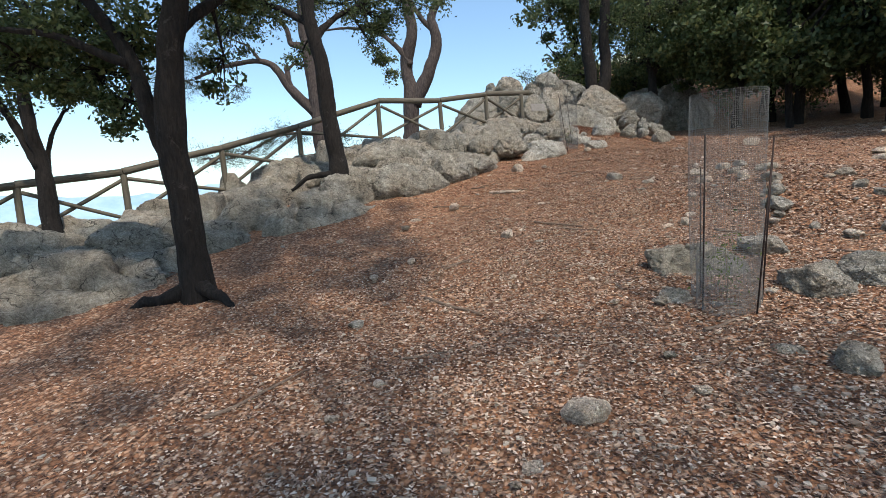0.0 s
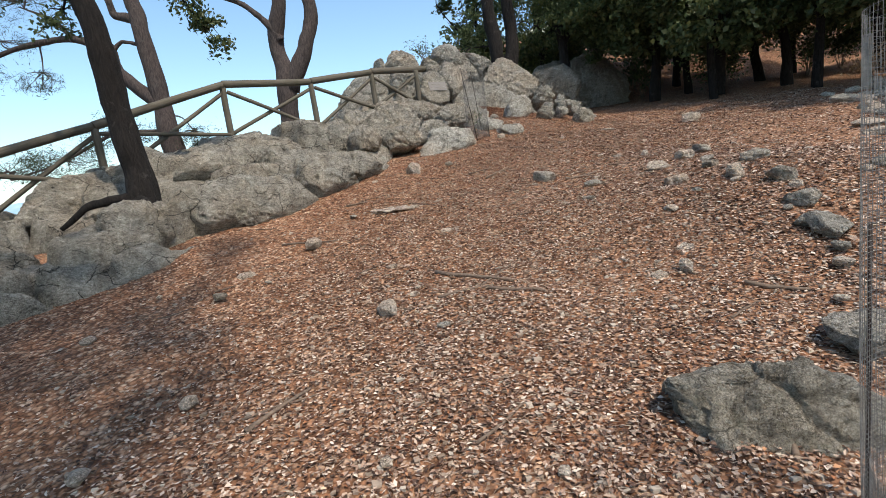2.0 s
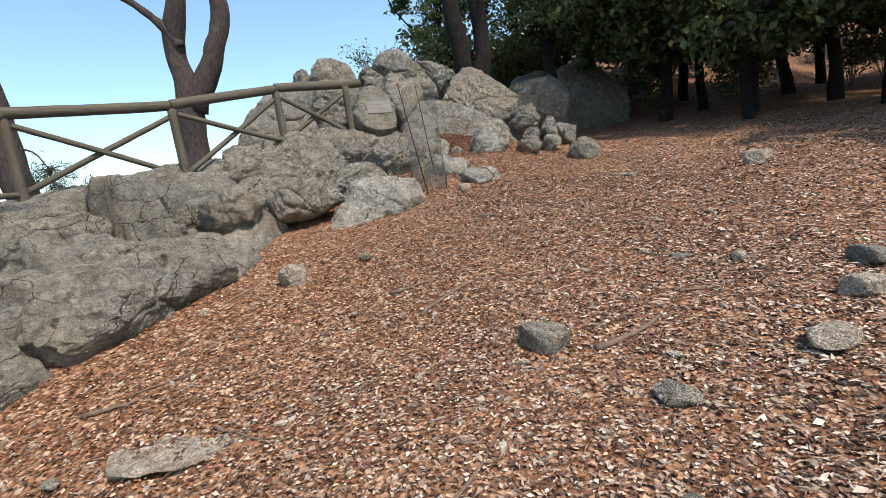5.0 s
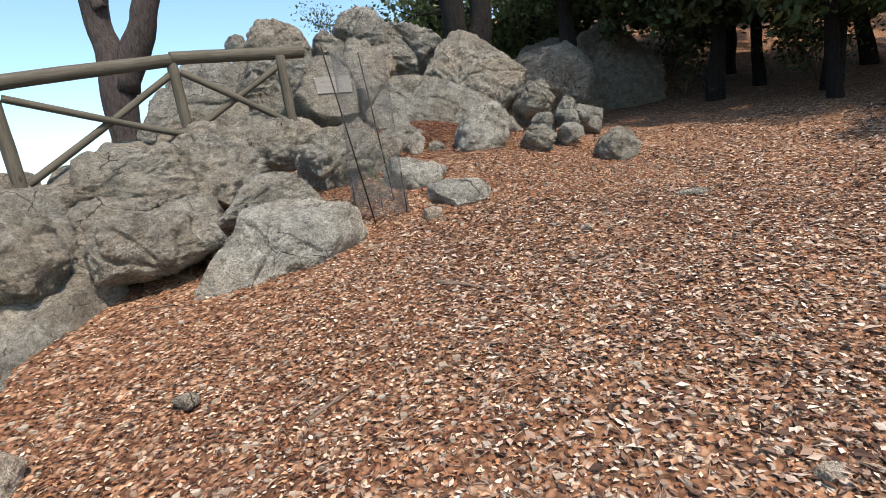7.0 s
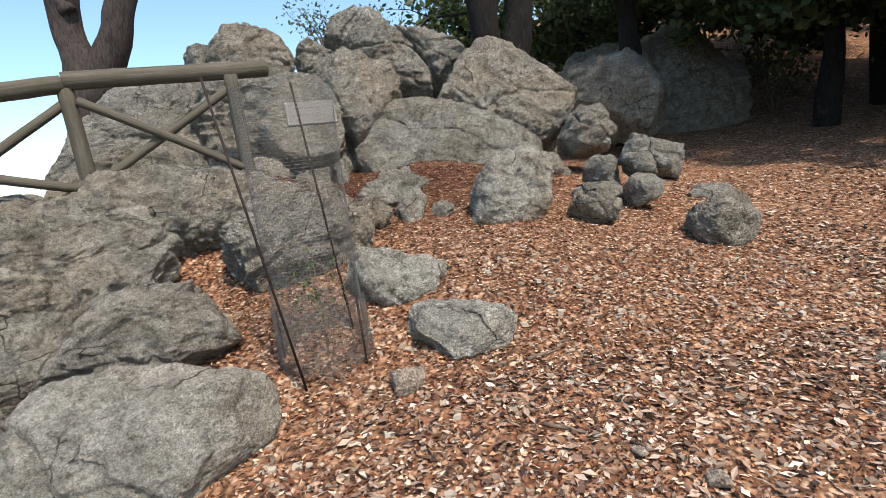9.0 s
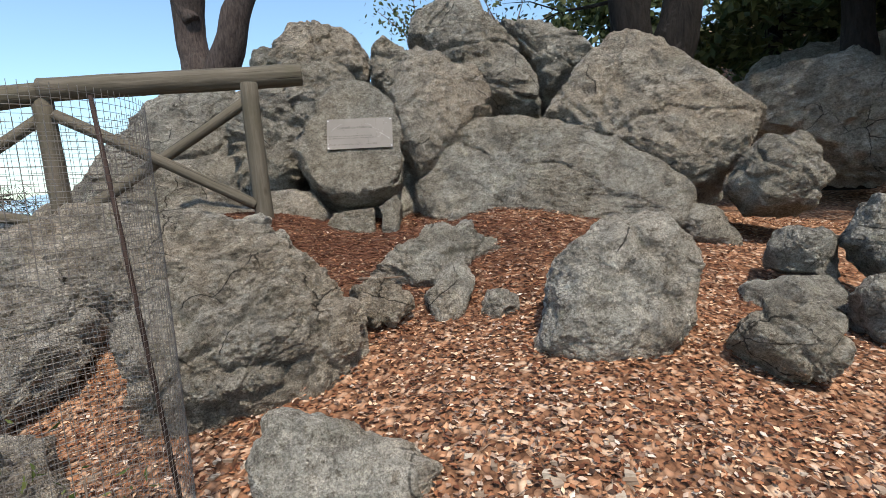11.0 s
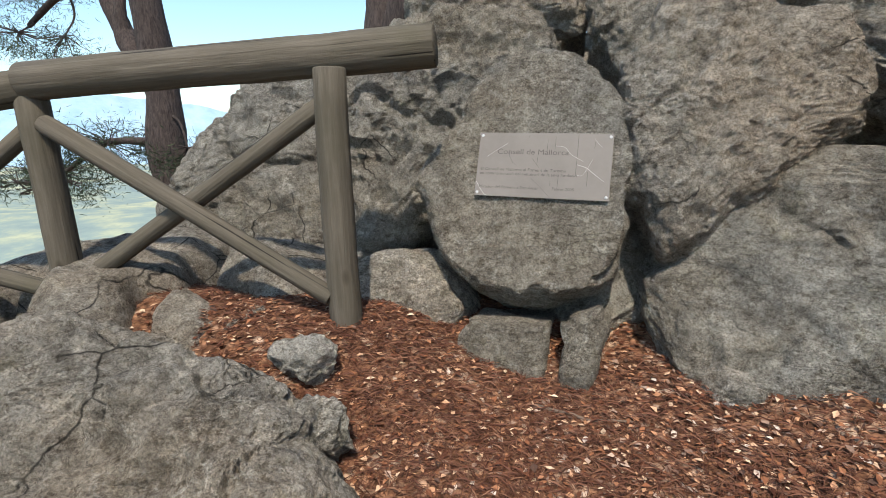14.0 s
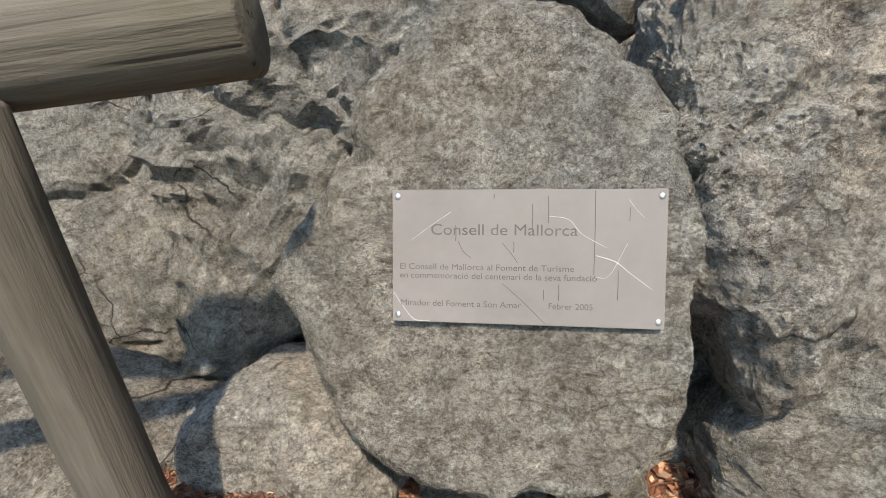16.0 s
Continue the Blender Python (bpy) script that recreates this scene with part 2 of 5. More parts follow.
def wood_material():
    m, nt, b = mat("weathered_round_timber", 0.82)
    v = coords(nt, (1, 1, 1), False)
    rings = noise_tex(nt, coords(nt, (14, 14, 0.9), False), 3.0, 7, 0.7, 0.3)
    col = ramp(nt, rings, [(0.25, (0.068, 0.057, 0.044)), (0.5, (0.108, 0.092, 0.070)), (0.75, (0.155, 0.133, 0.105))])
    moss = noise_tex(nt, v, 2.2, 4, 0.6)
    col = mix(nt, ramp(nt, moss, [(0.45, (0, 0, 0)), (0.7, (0.6, 0.6, 0.6))]), col, (0.072, 0.066, 0.04))
    knot = node(nt, "TexVoronoi", Scale=4.5)
    nt.links.new(coords(nt, (1, 1, 0.5), False), knot.inputs["Vector"])
    col = mix(nt, ramp(nt, knot.outputs["Distance"], [(0.05, (1, 1, 1)), (0.11, (0, 0, 0))]), col, (0.05, 0.036, 0.025))
    crack = noise_tex(nt, coords(nt, (22, 22, 0.45), False), 2.0, 3, 0.5)
    col = mix(nt, ramp(nt, crack, [(0.33, (1, 1, 1)), (0.37, (0, 0, 0))]), col, (0.022, 0.018, 0.014))
    nt.links.new(col, b.inputs["Base Color"])
    n1 = bump(nt, b, rings, 0.6, 0.01)
    bump(nt, b, crack, 0.5, 0.012, n1)
    return m


WOOD = wood_material()


def plain(name, color, rough, metal, var=0.3, scale=20):
    m, nt, b = mat(name, rough, metal)
    f = noise_tex(nt, coords(nt), scale, 6, 0.7)
    lo, hi = tuple(c * (1 - var) for c in color), tuple(min(1, c * (1 + var)) for c in color)
    nt.links.new(ramp(nt, f, [(0.3, lo), (0.7, hi)]), b.inputs["Base Color"])
    bump(nt, b, f, 0.3, 0.004)
    return m


RUST = plain("rusted_iron_rod", (0.045, 0.03, 0.026), 0.75, 0.5)
WIRE = plain("galvanised_wire", (0.24, 0.225, 0.21), 0.6, 0.5)
STEEL = plain("brushed_steel_plaque", (0.185, 0.166, 0.150), 0.62, 0.0, 0.10, 6)
SCREW = plain("steel_screw", (0.55, 0.54, 0.52), 0.35, 0.9, 0.1)
ENGRAVED = plain("engraved_letters", (0.10, 0.088, 0.078), 0.7, 0.1, 0.2)
SCRATCH = plain("scratched_metal", (0.42, 0.40, 0.37), 0.5, 0.4, 0.1)
TWIG = plain("dry_wood", (0.16, 0.115, 0.085), 0.9, 0.0, 0.4, 40)
POSTWOOD = plain("grey_signpost_wood", (0.26, 0.24, 0.21), 0.9, 0.0, 0.3, 12)


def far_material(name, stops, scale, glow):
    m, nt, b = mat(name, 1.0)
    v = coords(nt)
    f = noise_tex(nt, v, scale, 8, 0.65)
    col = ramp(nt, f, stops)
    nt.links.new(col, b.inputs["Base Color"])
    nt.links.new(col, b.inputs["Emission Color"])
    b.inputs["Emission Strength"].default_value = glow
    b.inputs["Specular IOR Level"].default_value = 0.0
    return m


# distance haze is painted: pale bluish colours that also glow a little
VALLEY = far_material("painted_haze_valley", [(0.3, (0.15, 0.195, 0.20)), (0.48, (0.20, 0.245, 0.22)), (0.56, (0.26, 0.285, 0.22)), (0.68, (0.36, 0.36, 0.24))], 0.012, 0.30)
RIDGE = far_material("painted_haze_ridge", [(0.3, (0.17, 0.26, 0.34)), (0.7, (0.25, 0.34, 0.41))], 0.01, 0.75)


# ---- shape tools ----
def lattice(p, seed):
    """Smooth value noise in -1..1 at the rows of p."""
    i = np.floor(p).astype(np.int64)
    f = p - i
    f = f * f * (3 - 2 * f)
    out = np.zeros(len(p))
    for dx in (0, 1):
        for dy in (0, 1):
            for dz in (0, 1):
                h = (i[:, 0] + dx) * 374761393 + (i[:, 1] + dy) * 668265263 + (i[:, 2] + dz) * 2147483647 + seed * 974711
                h = (h ^ (h >> 13)) * 1274126177
                h = (h ^ (h >> 16)) & 0xFFFF
                w = (f[:, 0] if dx else 1 - f[:, 0]) * (f[:, 1] if dy else 1 - f[:, 1]) * (f[:, 2] if dz else 1 - f[:, 2])
                out += w * (h / 32767.5 - 1)
    return out


def fbm(p, scale, octaves, seed, gain=0.5):
    p = np.asarray(p, float)
    total, amp = np.zeros(len(p)), 1.0
    for o in range(octaves):
        total += amp * lattice(p * scale * 2**o + 17.3 * o, seed + o)
        amp *= gain
    return total


def mesh_from(name, verts, faces, material, smooth=False):
    me = bpy.data.meshes.new(name)
    verts = np.asarray(verts, np.float32)
    faces = np.asarray(faces, np.int32)
    n = faces.shape[1]
    me.vertices.add(len(verts))
    me.vertices.foreach_set("co", verts.ravel())
    me.loops.add(faces.size)
    me.loops.foreach_set("vertex_index", faces.ravel())
    me.polygons.add(len(faces))
    me.polygons.foreach_set("loop_start", np.arange(0, faces.size, n, dtype=np.int32))
    me.update(calc_edges=True)
    me.validate()
    me.materials.append(material)
    me.polygons.foreach_set("use_smooth", np.full(len(me.polygons), smooth))
    return me


def put(name, me, parent=None, m=None, label="", category="", group="", kind=""):
    ob = new(name, me)
    if m is not None:
        ob.matrix_world = m
    if parent is not None:
        ob.parent = parent
    return tagged(ob, label, category, group, kind)


def grid_faces(nu, nv):
    i = np.arange(nu - 1)[:, None] * nv + np.arange(nv - 1)[None, :]
    i = i.ravel()
    return np.stack([i, i + nv, i + nv + 1, i + 1], 1)


def tube(points, radii, seg=10, rough=0.0, seed=0, closed=True):
    """Verts and quads of a tapered tube along the points."""
    pts = np.asarray(points, float)
    tang = np.gradient(pts, axis=0)
    tang /= np.linalg.norm(tang, axis=1, keepdims=True) + 1e-9
    up = np.array([0.31, 0.17, 0.93]) if abs(tang[0, 2]) < 0.8 else np.array([0.9, 0.41, 0.13])
    verts = []
    ang = np.linspace(0, 2 * np.pi, seg, endpoint=False)
    for p, t, r in zip(pts, tang, radii):
        a = np.cross(up, t)
        a /= np.linalg.norm(a) + 1e-9
        b = np.cross(t, a)
        up = np.cross(b, t) * 0 + np.cross(t, a) * 0 + up
        verts.append(p + r * (np.cos(ang)[:, None] * a + np.sin(ang)[:, None] * b))
    v = np.concatenate(verts)
    if rough:
        c = np.repeat(pts, seg, 0)
        v = c + (v - c) * (1 + rough * fbm(v, 3.0 / max(radii[0], 0.02) * 0.25, 3, seed))[:, None]
    n = len(pts)
    faces = []
    for i in range(n - 1):
        for j in range(seg):
            k = (j + 1) % seg
            faces.append((i * seg + j, i * seg + k, (i + 1) * seg + k, (i + 1) * seg + j))
    if closed:
        v = np.concatenate([v, pts[:1], pts[-1:]])
        for j in range(seg):
            k = (j + 1) % seg
            faces.append((len(v) - 2, k, j, j))
            faces.append((len(v) - 1, (n - 1) * seg + j, (n - 1) * seg + k, (n - 1) * seg + k))
    return v, np.array(faces)


def join(pieces):
    verts, faces, base = [], [], 0
    for v, f in pieces:
        verts.append(v)
        faces.append(np.asarray(f) + base)
        base += len(v)
    return np.concatenate(verts), np.concatenate(faces)


def spline(points, n):
    """Smooth curve through the control rows (Catmull-Rom), n samples a span."""
    p = np.asarray(points, float)
    q = np.vstack([2 * p[0] - p[1], p, 2 * p[-1] - p[-2]])
    out = []
    for i in range(1, len(q) - 2):
        for t in np.linspace(0, 1, n, endpoint=False):
            out.append(0.5 * (2 * q[i] + (q[i + 1] - q[i - 1]) * t + (2 * q[i - 1] - 5 * q[i] + 4 * q[i + 1] - q[i + 2]) * t * t + (3 * q[i] - q[i - 1] - 3 * q[i + 1] + q[i + 2]) * t**3))
    out.append(p[-1])
    return np.array(out)


def mesh_tris(v, f):
    """Quads whose last corner repeats become triangles: split all into triangles."""
    f = np.asarray(f)
    a = f[:, [0, 1, 2]]
    b = f[:, [0, 2, 3]]
    b = b[(b[:, 1] != b[:, 2]) & (b[:, 0] != b[:, 2])]
    return v, np.vstack([a, b])


# ---- the lie of the land ----
def bell(x, y, cx, cy, s):
    return np.exp(-((x - cx) ** 2 + (y - cy) ** 2) / (2 * s * s))


STRIP_A, STRIP_B = 0.757, 0.256


def soil(x, y):
    """Height of the earth on the path side."""
    x, y = np.asarray(x, float), np.asarray(y, float)
    z = -0.303 + 0.061 * x + 0.150 * y + 0.929 * bell(x, y, 3.5, 17, 1.8) + 0.349 * bell(x, y, -1.5, 12.5, 2.5) + 0.080 * bell(x, y, 8, 9, 3)
    z = z - 0.011 * bell(x, y, 0, 6, 3) + 0.203 * bell(x, y, -6, 9, 3) + 0.017 * bell(x, y, 8, 16, 3) + 0.162 * bell(x, y, 3, 12, 3)
    return z + 0.25 * bell(x, y, 5.0, 7.0, 1.2) + 0.12 * bell(x, y, 4.8, 14.6, 0.7) + STRIP_A * bell(x, y, 1.45, 15.75, 0.55) + STRIP_B * bell(x, y, 2.5, 16.2, 0.45) - 0.13 * bell(x, y, 4.15, 15.4, 0.5) - 0.18 * bell(x, y, 3.4, 16.5, 0.5)


FX, FY = 0.826, 0.564


def along(x, y):
    return (x + 9.2) * FX + (y - 8.2) * FY


def beyond(x, y):
    """Distance past the line of the fence, towards the valley."""
    return -(x + 9.2) * FY + (y - 8.2) * FX


def smooth(a, b, t):
    t = np.clip((t - a) / (b - a), 0, 1)
    return t * t * (3 - 2 * t)


def land(x, y):
    """Height of the whole ground sheet."""
    x, y = np.asarray(x, float), np.asarray(y, float)
    r = np.hypot(x - 2, y - 8)
    z = soil(np.clip(x, -14, 22), np.clip(y, -8, 26))
    hill = np.clip(y - 21 - np.clip(9 - x, 0, 9) * 2, 0, 40) * 0.30 + np.clip(x - 20, 0, 40) * 0.22 - np.clip(-8 - y, 0, 200) * 0.10
    z = z + hill
    s = beyond(x, y) - 1.0
    open_side = smooth(7.0, 1.0, x - 0.15 * (y - 16))
    drop = np.clip(s, 0, None)
    fall = np.minimum(drop * 0.62, 14 + (drop - 22) * 0.35)
    fall = np.where(drop < 22, drop * 0.62, np.minimum(14 + (drop - 22) * 0.30, 150.0))
    z = z - fall * open_side - np.clip(-12 - x, 0, 300) * 0.22 * (1 - open_side)
    far = smooth(60, 600, r)
    return z * (1 - far) + (-150.0) * far


# ---- ground, valley, ridge ----
def spread(lo, hi, step, reach, n):
    core = np.arange(lo, hi + step / 2, step)
    out = step * 1.12 ** np.arange(1, 200)
    out = np.cumsum(out)
    out = out[out < reach]
    return np.concatenate([lo - out[::-1], core, hi + out])


def build_ground():
    gx, gy = spread(-7, 10.5, 0.11, 4200, 0), spread(-2.5, 19, 0.11, 4200, 0)
    x, y = np.meshgrid(gx, gy, indexing="ij")
    x, y = x.ravel(), y.ravel()
    p = np.stack([x, y, np.zeros_like(x)], 1)
    near = 1 - smooth(25, 60, np.hypot(x - 2, y - 8))
    z = land(x, y) + near * (0.035 * fbm(p, 0.9, 3, 5) + 0.012 * fbm(p, 4.0, 3, 9))
    z = z + (1 - near) * 0.02 * np.hypot(x, y).clip(0, 800) * fbm(p, 0.004, 4, 3)
    me = mesh_from("ground", np.stack([x, y, z], 1), grid_faces(len(gx), len(gy)), SOIL, True)
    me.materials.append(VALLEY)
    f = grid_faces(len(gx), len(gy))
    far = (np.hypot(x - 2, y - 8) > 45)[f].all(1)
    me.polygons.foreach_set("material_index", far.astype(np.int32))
    put("ground", me, None, None, "reddish earth strewn with dead leaves, falling away to a valley painted hazy", "ground", "", "structure")


build_ground()


def build_ridge(dist, seed, scale, mat_):
    az = np.radians(np.linspace(-170, 100, 300))
    d = np.degrees(az)
    top = dist * np.tan(np.radians(0.2 + 3.6 * bell(d, 0, -78, 0, 17) + 1.6 * bell(d, 0, -20, 0, 25)))
    pz = np.stack([az * 9, az * 0, az * 0 + seed], 1)
    top = top * scale + dist * 0.012 * fbm(pz, 1.0, 5, seed)
    rows = []
    for k, (f, rr) in enumerate(((0.0, 0.86), (0.55, 0.94), (1.0, 1.0), (0.2, 1.12))):
        zz = -160 + (top + 160) * f + 8 * fbm(np.stack([az * 40, az * 0 + k, az * 0], 1), 1.0, 3, seed + k)
        rows.append(np.stack([np.sin(az) * dist * rr, np.cos(az) * dist * rr, zz], 1))
    v = np.concatenate(rows)
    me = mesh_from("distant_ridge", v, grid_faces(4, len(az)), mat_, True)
    put("backdrop_ridge", me, None, None, "mountain ridge beyond the valley, painted pale blue for haze", "mountains", "", "structure")


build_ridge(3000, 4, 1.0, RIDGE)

# ---- rock ledge under the fence ----
FENCE_A = (-6.0, 0.0, 1.6, 3.3, 5.3, 7.0, 9.2, 11.2, 13.0, 14.3, 18.0)
FENCE_Z = (0.2, 0.75, 1.0, 1.2, 1.68, 2.2, 2.9, 2.98, 3.4, 3.42, 3.6)
EDGE_A = (-6.0, 0.0, 2.0, 4.0, 6.0, 8.0, 9.5, 11.0, 12.0, 13.0, 14.2, 15.0, 18.0)
EDGE_S = (-5.0, -5.0, -4.9, -4.4, -3.9, -3.5, -3.2, -2.6, -1.7, -0.5, 0.5, 1.2, 2.0)


def ledge_height(x, y):
    a, s = along(x, y), beyond(x, y)
    top = np.interp(a, FENCE_A, FENCE_Z)
    edge = np.interp(a, EDGE_A, EDGE_S) + 0.35 * np.sin(a * 1.7) * 0.6
    ex, ey = x + FY * (s - edge), y - FX * (s - edge)
    base = soil(ex, ey)
    q = np.clip((s - edge) / (0 - edge), 0, 1)
    h = 0.13 * smooth(0, 0.06, q) + 0.87 * q**0.95
    z = base * (1 - h) + top * h
    z = np.where(s > 0, top + 0.05 * s - np.clip(s - 0.7, 0, 9) ** 1.3 * 0.9, z)
    z = np.where(s < edge, soil(x, y) - 0.35 + 0.5 * (s - edge), z)
    return z


def build_ledge():
    rng = np.random.default_rng(11)
    ga, gs = np.arange(-6, 14.5, 0.032), np.arange(-5.6, 2.2, 0.034)
    a, s = np.meshgrid(ga, gs, indexing="ij")
    a, s = a.ravel(), s.ravel()
    x = -9.2 + a * FX - s * FY
    y = 8.2 + a * FY + s * FX
    z = ledge_height(x, y)
    p = np.stack([x, y, z * 0], 1)
    wa = a + 0.22 * fbm(p, 1.3, 3, 21)
    ws = s + 0.22 * fbm(p, 1.3, 3, 31)
    seeds = np.stack([rng.uniform(-7, 17, 330), rng.uniform(-5, 3.5, 330)], 1)
    lift = rng.normal(0, 0.08, 330)
    tilt = rng.normal(0, 0.20, (330, 2))
    d1, d2, who = np.full(len(a), 9.0), np.full(len(a), 9.0), np.zeros(len(a), int)
    for k, (sa, ss) in enumerate(seeds):
        d = np.hypot((wa - sa) * 0.72, ws - ss)
        closer = d < d1
        d2 = np.where(closer, d1, np.minimum(d2, d))
        who = np.where(closer, k, who)
        d1 = np.where(closer, d, d1)
    gap = d2 - d1
    inside = smooth(-0.1, 0.25, s - np.interp(a, EDGE_A, EDGE_S))
    zc = ledge_height(-9.2 + seeds[:, 0] * FX - seeds[:, 1] * FY, 8.2 + seeds[:, 0] * FY + seeds[:, 1] * FX)[who]
    z = z + inside * 0.80 * np.clip(zc - z, -0.34, 0.34)
    z = z + inside * (lift[who] * (1 - 0.5 * smooth(10, 12, a)) + tilt[who, 0] * (wa - seeds[who, 0]) + tilt[who, 1] * (ws - seeds[who, 1]))
    z = z + inside * (0.12 * smooth(0, 0.22, gap) - 0.34 * np.exp(-((gap / 0.05) ** 2)))
    z = z + 0.025 * fbm(p, 2.2, 4, 41) + 0.035 * (0.6 - np.abs(fbm(p, 5.0, 3, 45))) + 0.016 * fbm(p, 11.0, 2, 51)
    strata = fbm(np.stack([x * 0.5, y * 0.5, z * 7], 1), 1.0, 3, 61)
    x = x + 0.02 * strata * FY
    y = y - 0.02 * strata * FX
    me = mesh_from("rock_ledge", np.stack([x, y, z], 1), grid_faces(len(ga), len(gs)), LEDGE_ROCK, True)
    put("rock_ledge", me, None, None, "weathered grey limestone ledge split by dark cracks", "rock", "", "structure")


build_ledge()


# ---- boulders ----
def cube_sphere(n):
    u = np.tan(np.linspace(-1, 1, n + 1) * np.pi / 4)
    faces, verts = [], []
    a, b = np.meshgrid(u, u, indexing="ij")
    a, b, o = a.ravel(), b.ravel(), np.ones((n + 1) ** 2)
    for sgn, axes in ((1, 0), (-1, 0), (1, 1), (-1, 1), (1, 2), (-1, 2)):
        cols = [None] * 3
        cols[axes] = o * sgn
        cols[(axes + 1) % 3], cols[(axes + 2) % 3] = (a, b) if sgn > 0 else (b, a)
        faces.append(grid_faces(n + 1, n + 1) + len(verts) * (n + 1) ** 2)
        verts.append(np.stack(cols, 1))
    v, f = np.concatenate(verts), np.concatenate(faces)
    key = np.round(v * 4000).astype(np.int64)
    _, idx, inv = np.unique(key, axis=0, return_index=True, return_inverse=True)
    v, f = v[idx], inv.ravel()[f]
    return v / np.linalg.norm(v, axis=1, keepdims=True), f


SPHERES = {n: cube_sphere(n) for n in (5, 10, 18, 30, 44, 52, 60, 72)}


def boulder(x, y, z, w, d, h, yaw=0, tilt=0, lean=0, seed=1, n=30, rough=1.0, boxy=3.2, cuts=(), flat=None, stone=None, name="boulder", label="", strata=0.0, group=""):
    """A limestone boulder: w wide, d deep and h high about its centre; cuts: planes (nx, ny, nz, offset) in its own unit space."""
    rng = np.random.default_rng(seed)
    p, f = SPHERES[n]
    p = p.copy()
    p = p / ((np.abs(p) ** boxy).sum(1) ** (1 / boxy))[:, None]
    planes = [(*k[:3], k[3]) for k in cuts]
    for _ in range(13):
        q = rng.normal(size=3)
        q /= np.linalg.norm(q)
        planes.append((*q, rng.uniform(0.66, 0.98)))
    for nx, ny, nz, off in planes:
        q = np.array((nx, ny, nz), float)
        q /= np.linalg.norm(q)
        p = p - np.clip(p @ q - off, 0, None)[:, None] * q * 0.93
    size = np.array((w, d, h)) / 2
    v = p * size
    nrm = p / size
    nrm /= np.linalg.norm(nrm, axis=1, keepdims=True)
    m = (w * d * h) ** (1 / 3)
    big = fbm(v + seed * 7.1, 1.6 / m, 3, seed)
    ridge = 1 - np.abs(fbm(v + seed * 3.3, 2.4 / m, 4, seed + 5))
    v = v + nrm * (m * rough * (0.045 * big + 0.045 * (ridge - 0.6)))[:, None]
    if strata:
        v = v + nrm * (strata * m * np.sin(v[:, 2] / m * 26 + 3 * big))[:, None] * 0.03
    if n >= 18:
        v = v + nrm * (rough * min(0.034, 0.042 * m) * (fbm(v, 9.0 if m > 0.3 else 26.0, 3, seed + 9) + 0.8 - 1.6 * np.abs(fbm(v, 7.0 if m > 0.3 else 20.0, 3, seed + 13))))[:, None]
    if flat is not None:
        over = v[:, 1] < -flat
        v[over, 1] = -flat + 0.004 * fbm(v[over], 14.0, 3, seed)
    v = v + nrm * rng.normal(0, min(0.0028, 0.006 * m), (len(v), 1))
    me = mesh_from(name, v, f, stone or ROCK, False)
    ob = put(name, me, None, pose(x, y, z, tilt, lean, yaw), label or "rough grey limestone boulder bedded in dead leaves", "rock", group)
    return ob


def block(x, y, z, depth, sides, yaw=0, tilt=0, seed=1, n=52, rough=1.0, swell=3.6, front=None, stone=None, label="", strata=0.0, grain=1.0):
    """A faceted block whose face is bounded by sides (compass angle in its face, metres from its centre); it swells by a superellipse in depth."""
    p, f = SPHERES[n]
    p = p.copy()
    ang = np.arctan2(p[:, 2], p[:, 0])
    rho = np.hypot(p[:, 0], p[:, 2])
    rho, yy = (v / ((rho**swell + np.abs(p[:, 1]) ** swell) ** (1 / swell)) for v in (rho, p[:, 1]))
    reach = np.zeros(len(p))
    for a, off in sides:
        reach = reach + np.clip(np.cos(ang - math.radians(a)) / off, 0.001, None) ** 24
    r = reach ** (-1 / 24)
    v = np.stack([np.cos(ang) * r * rho, yy * depth / 2, np.sin(ang) * r * rho], 1)
    nrm = np.stack([np.cos(ang) * rho**3, np.sign(yy) * np.abs(yy) ** 3, np.sin(ang) * rho**3], 1)
    nrm /= np.linalg.norm(nrm, axis=1, keepdims=True)
    big = fbm(v + seed * 7.1, 1.9, 3, seed)
    ridge = 1 - np.abs(fbm(v + seed * 3.3, 3.4, 4, seed + 5))
    push = rough * (0.045 * big + 0.04 * (ridge - 0.7))
    if strata:
        bed = np.mod((v[:, 2] * 0.9 + v[:, 0] * 0.25 + 0.10 * big) * 9, 1)
        push = push + strata * 0.045 * (bed**3 - 0.25)
    push = push + grain * 0.020 * (fbm(v, 10.0, 3, seed + 9) + 0.7 - 1.5 * np.abs(fbm(v, 7.5, 3, seed + 13)))
    # narrow cracks let into the face
    wob = v + 0.10 * np.stack([fbm(v + k * 3.7, 2.4, 3, seed + 20 + k) for k in range(3)], 1)
    rng = np.random.default_rng(seed)
    seeds = rng.uniform(-1, 1, (7, 3)) * (max(o for _, o in sides), depth, max(o for _, o in sides))
    dist = np.sort(np.linalg.norm(wob[:, None, :] - seeds[None], axis=2), axis=1)
    push = push - rough * 0.04 * np.exp(-(((dist[:, 1] - dist[:, 0]) / 0.024) ** 2))
    v = v + nrm * push[:, None]
    if front is not None:
        over = v[:, 1] < -front
        v[over, 1] = -front + 0.005 * fbm(v[over], 14.0, 3, seed)
    v = v + nrm * rng.normal(0, 0.0028 * grain, (len(v), 1))
    me = mesh_from("boulder", v, f, stone or ROCK, False)
    return put("boulder", me, None, pose(x, y, z, tilt, 0, yaw), label, "rock")


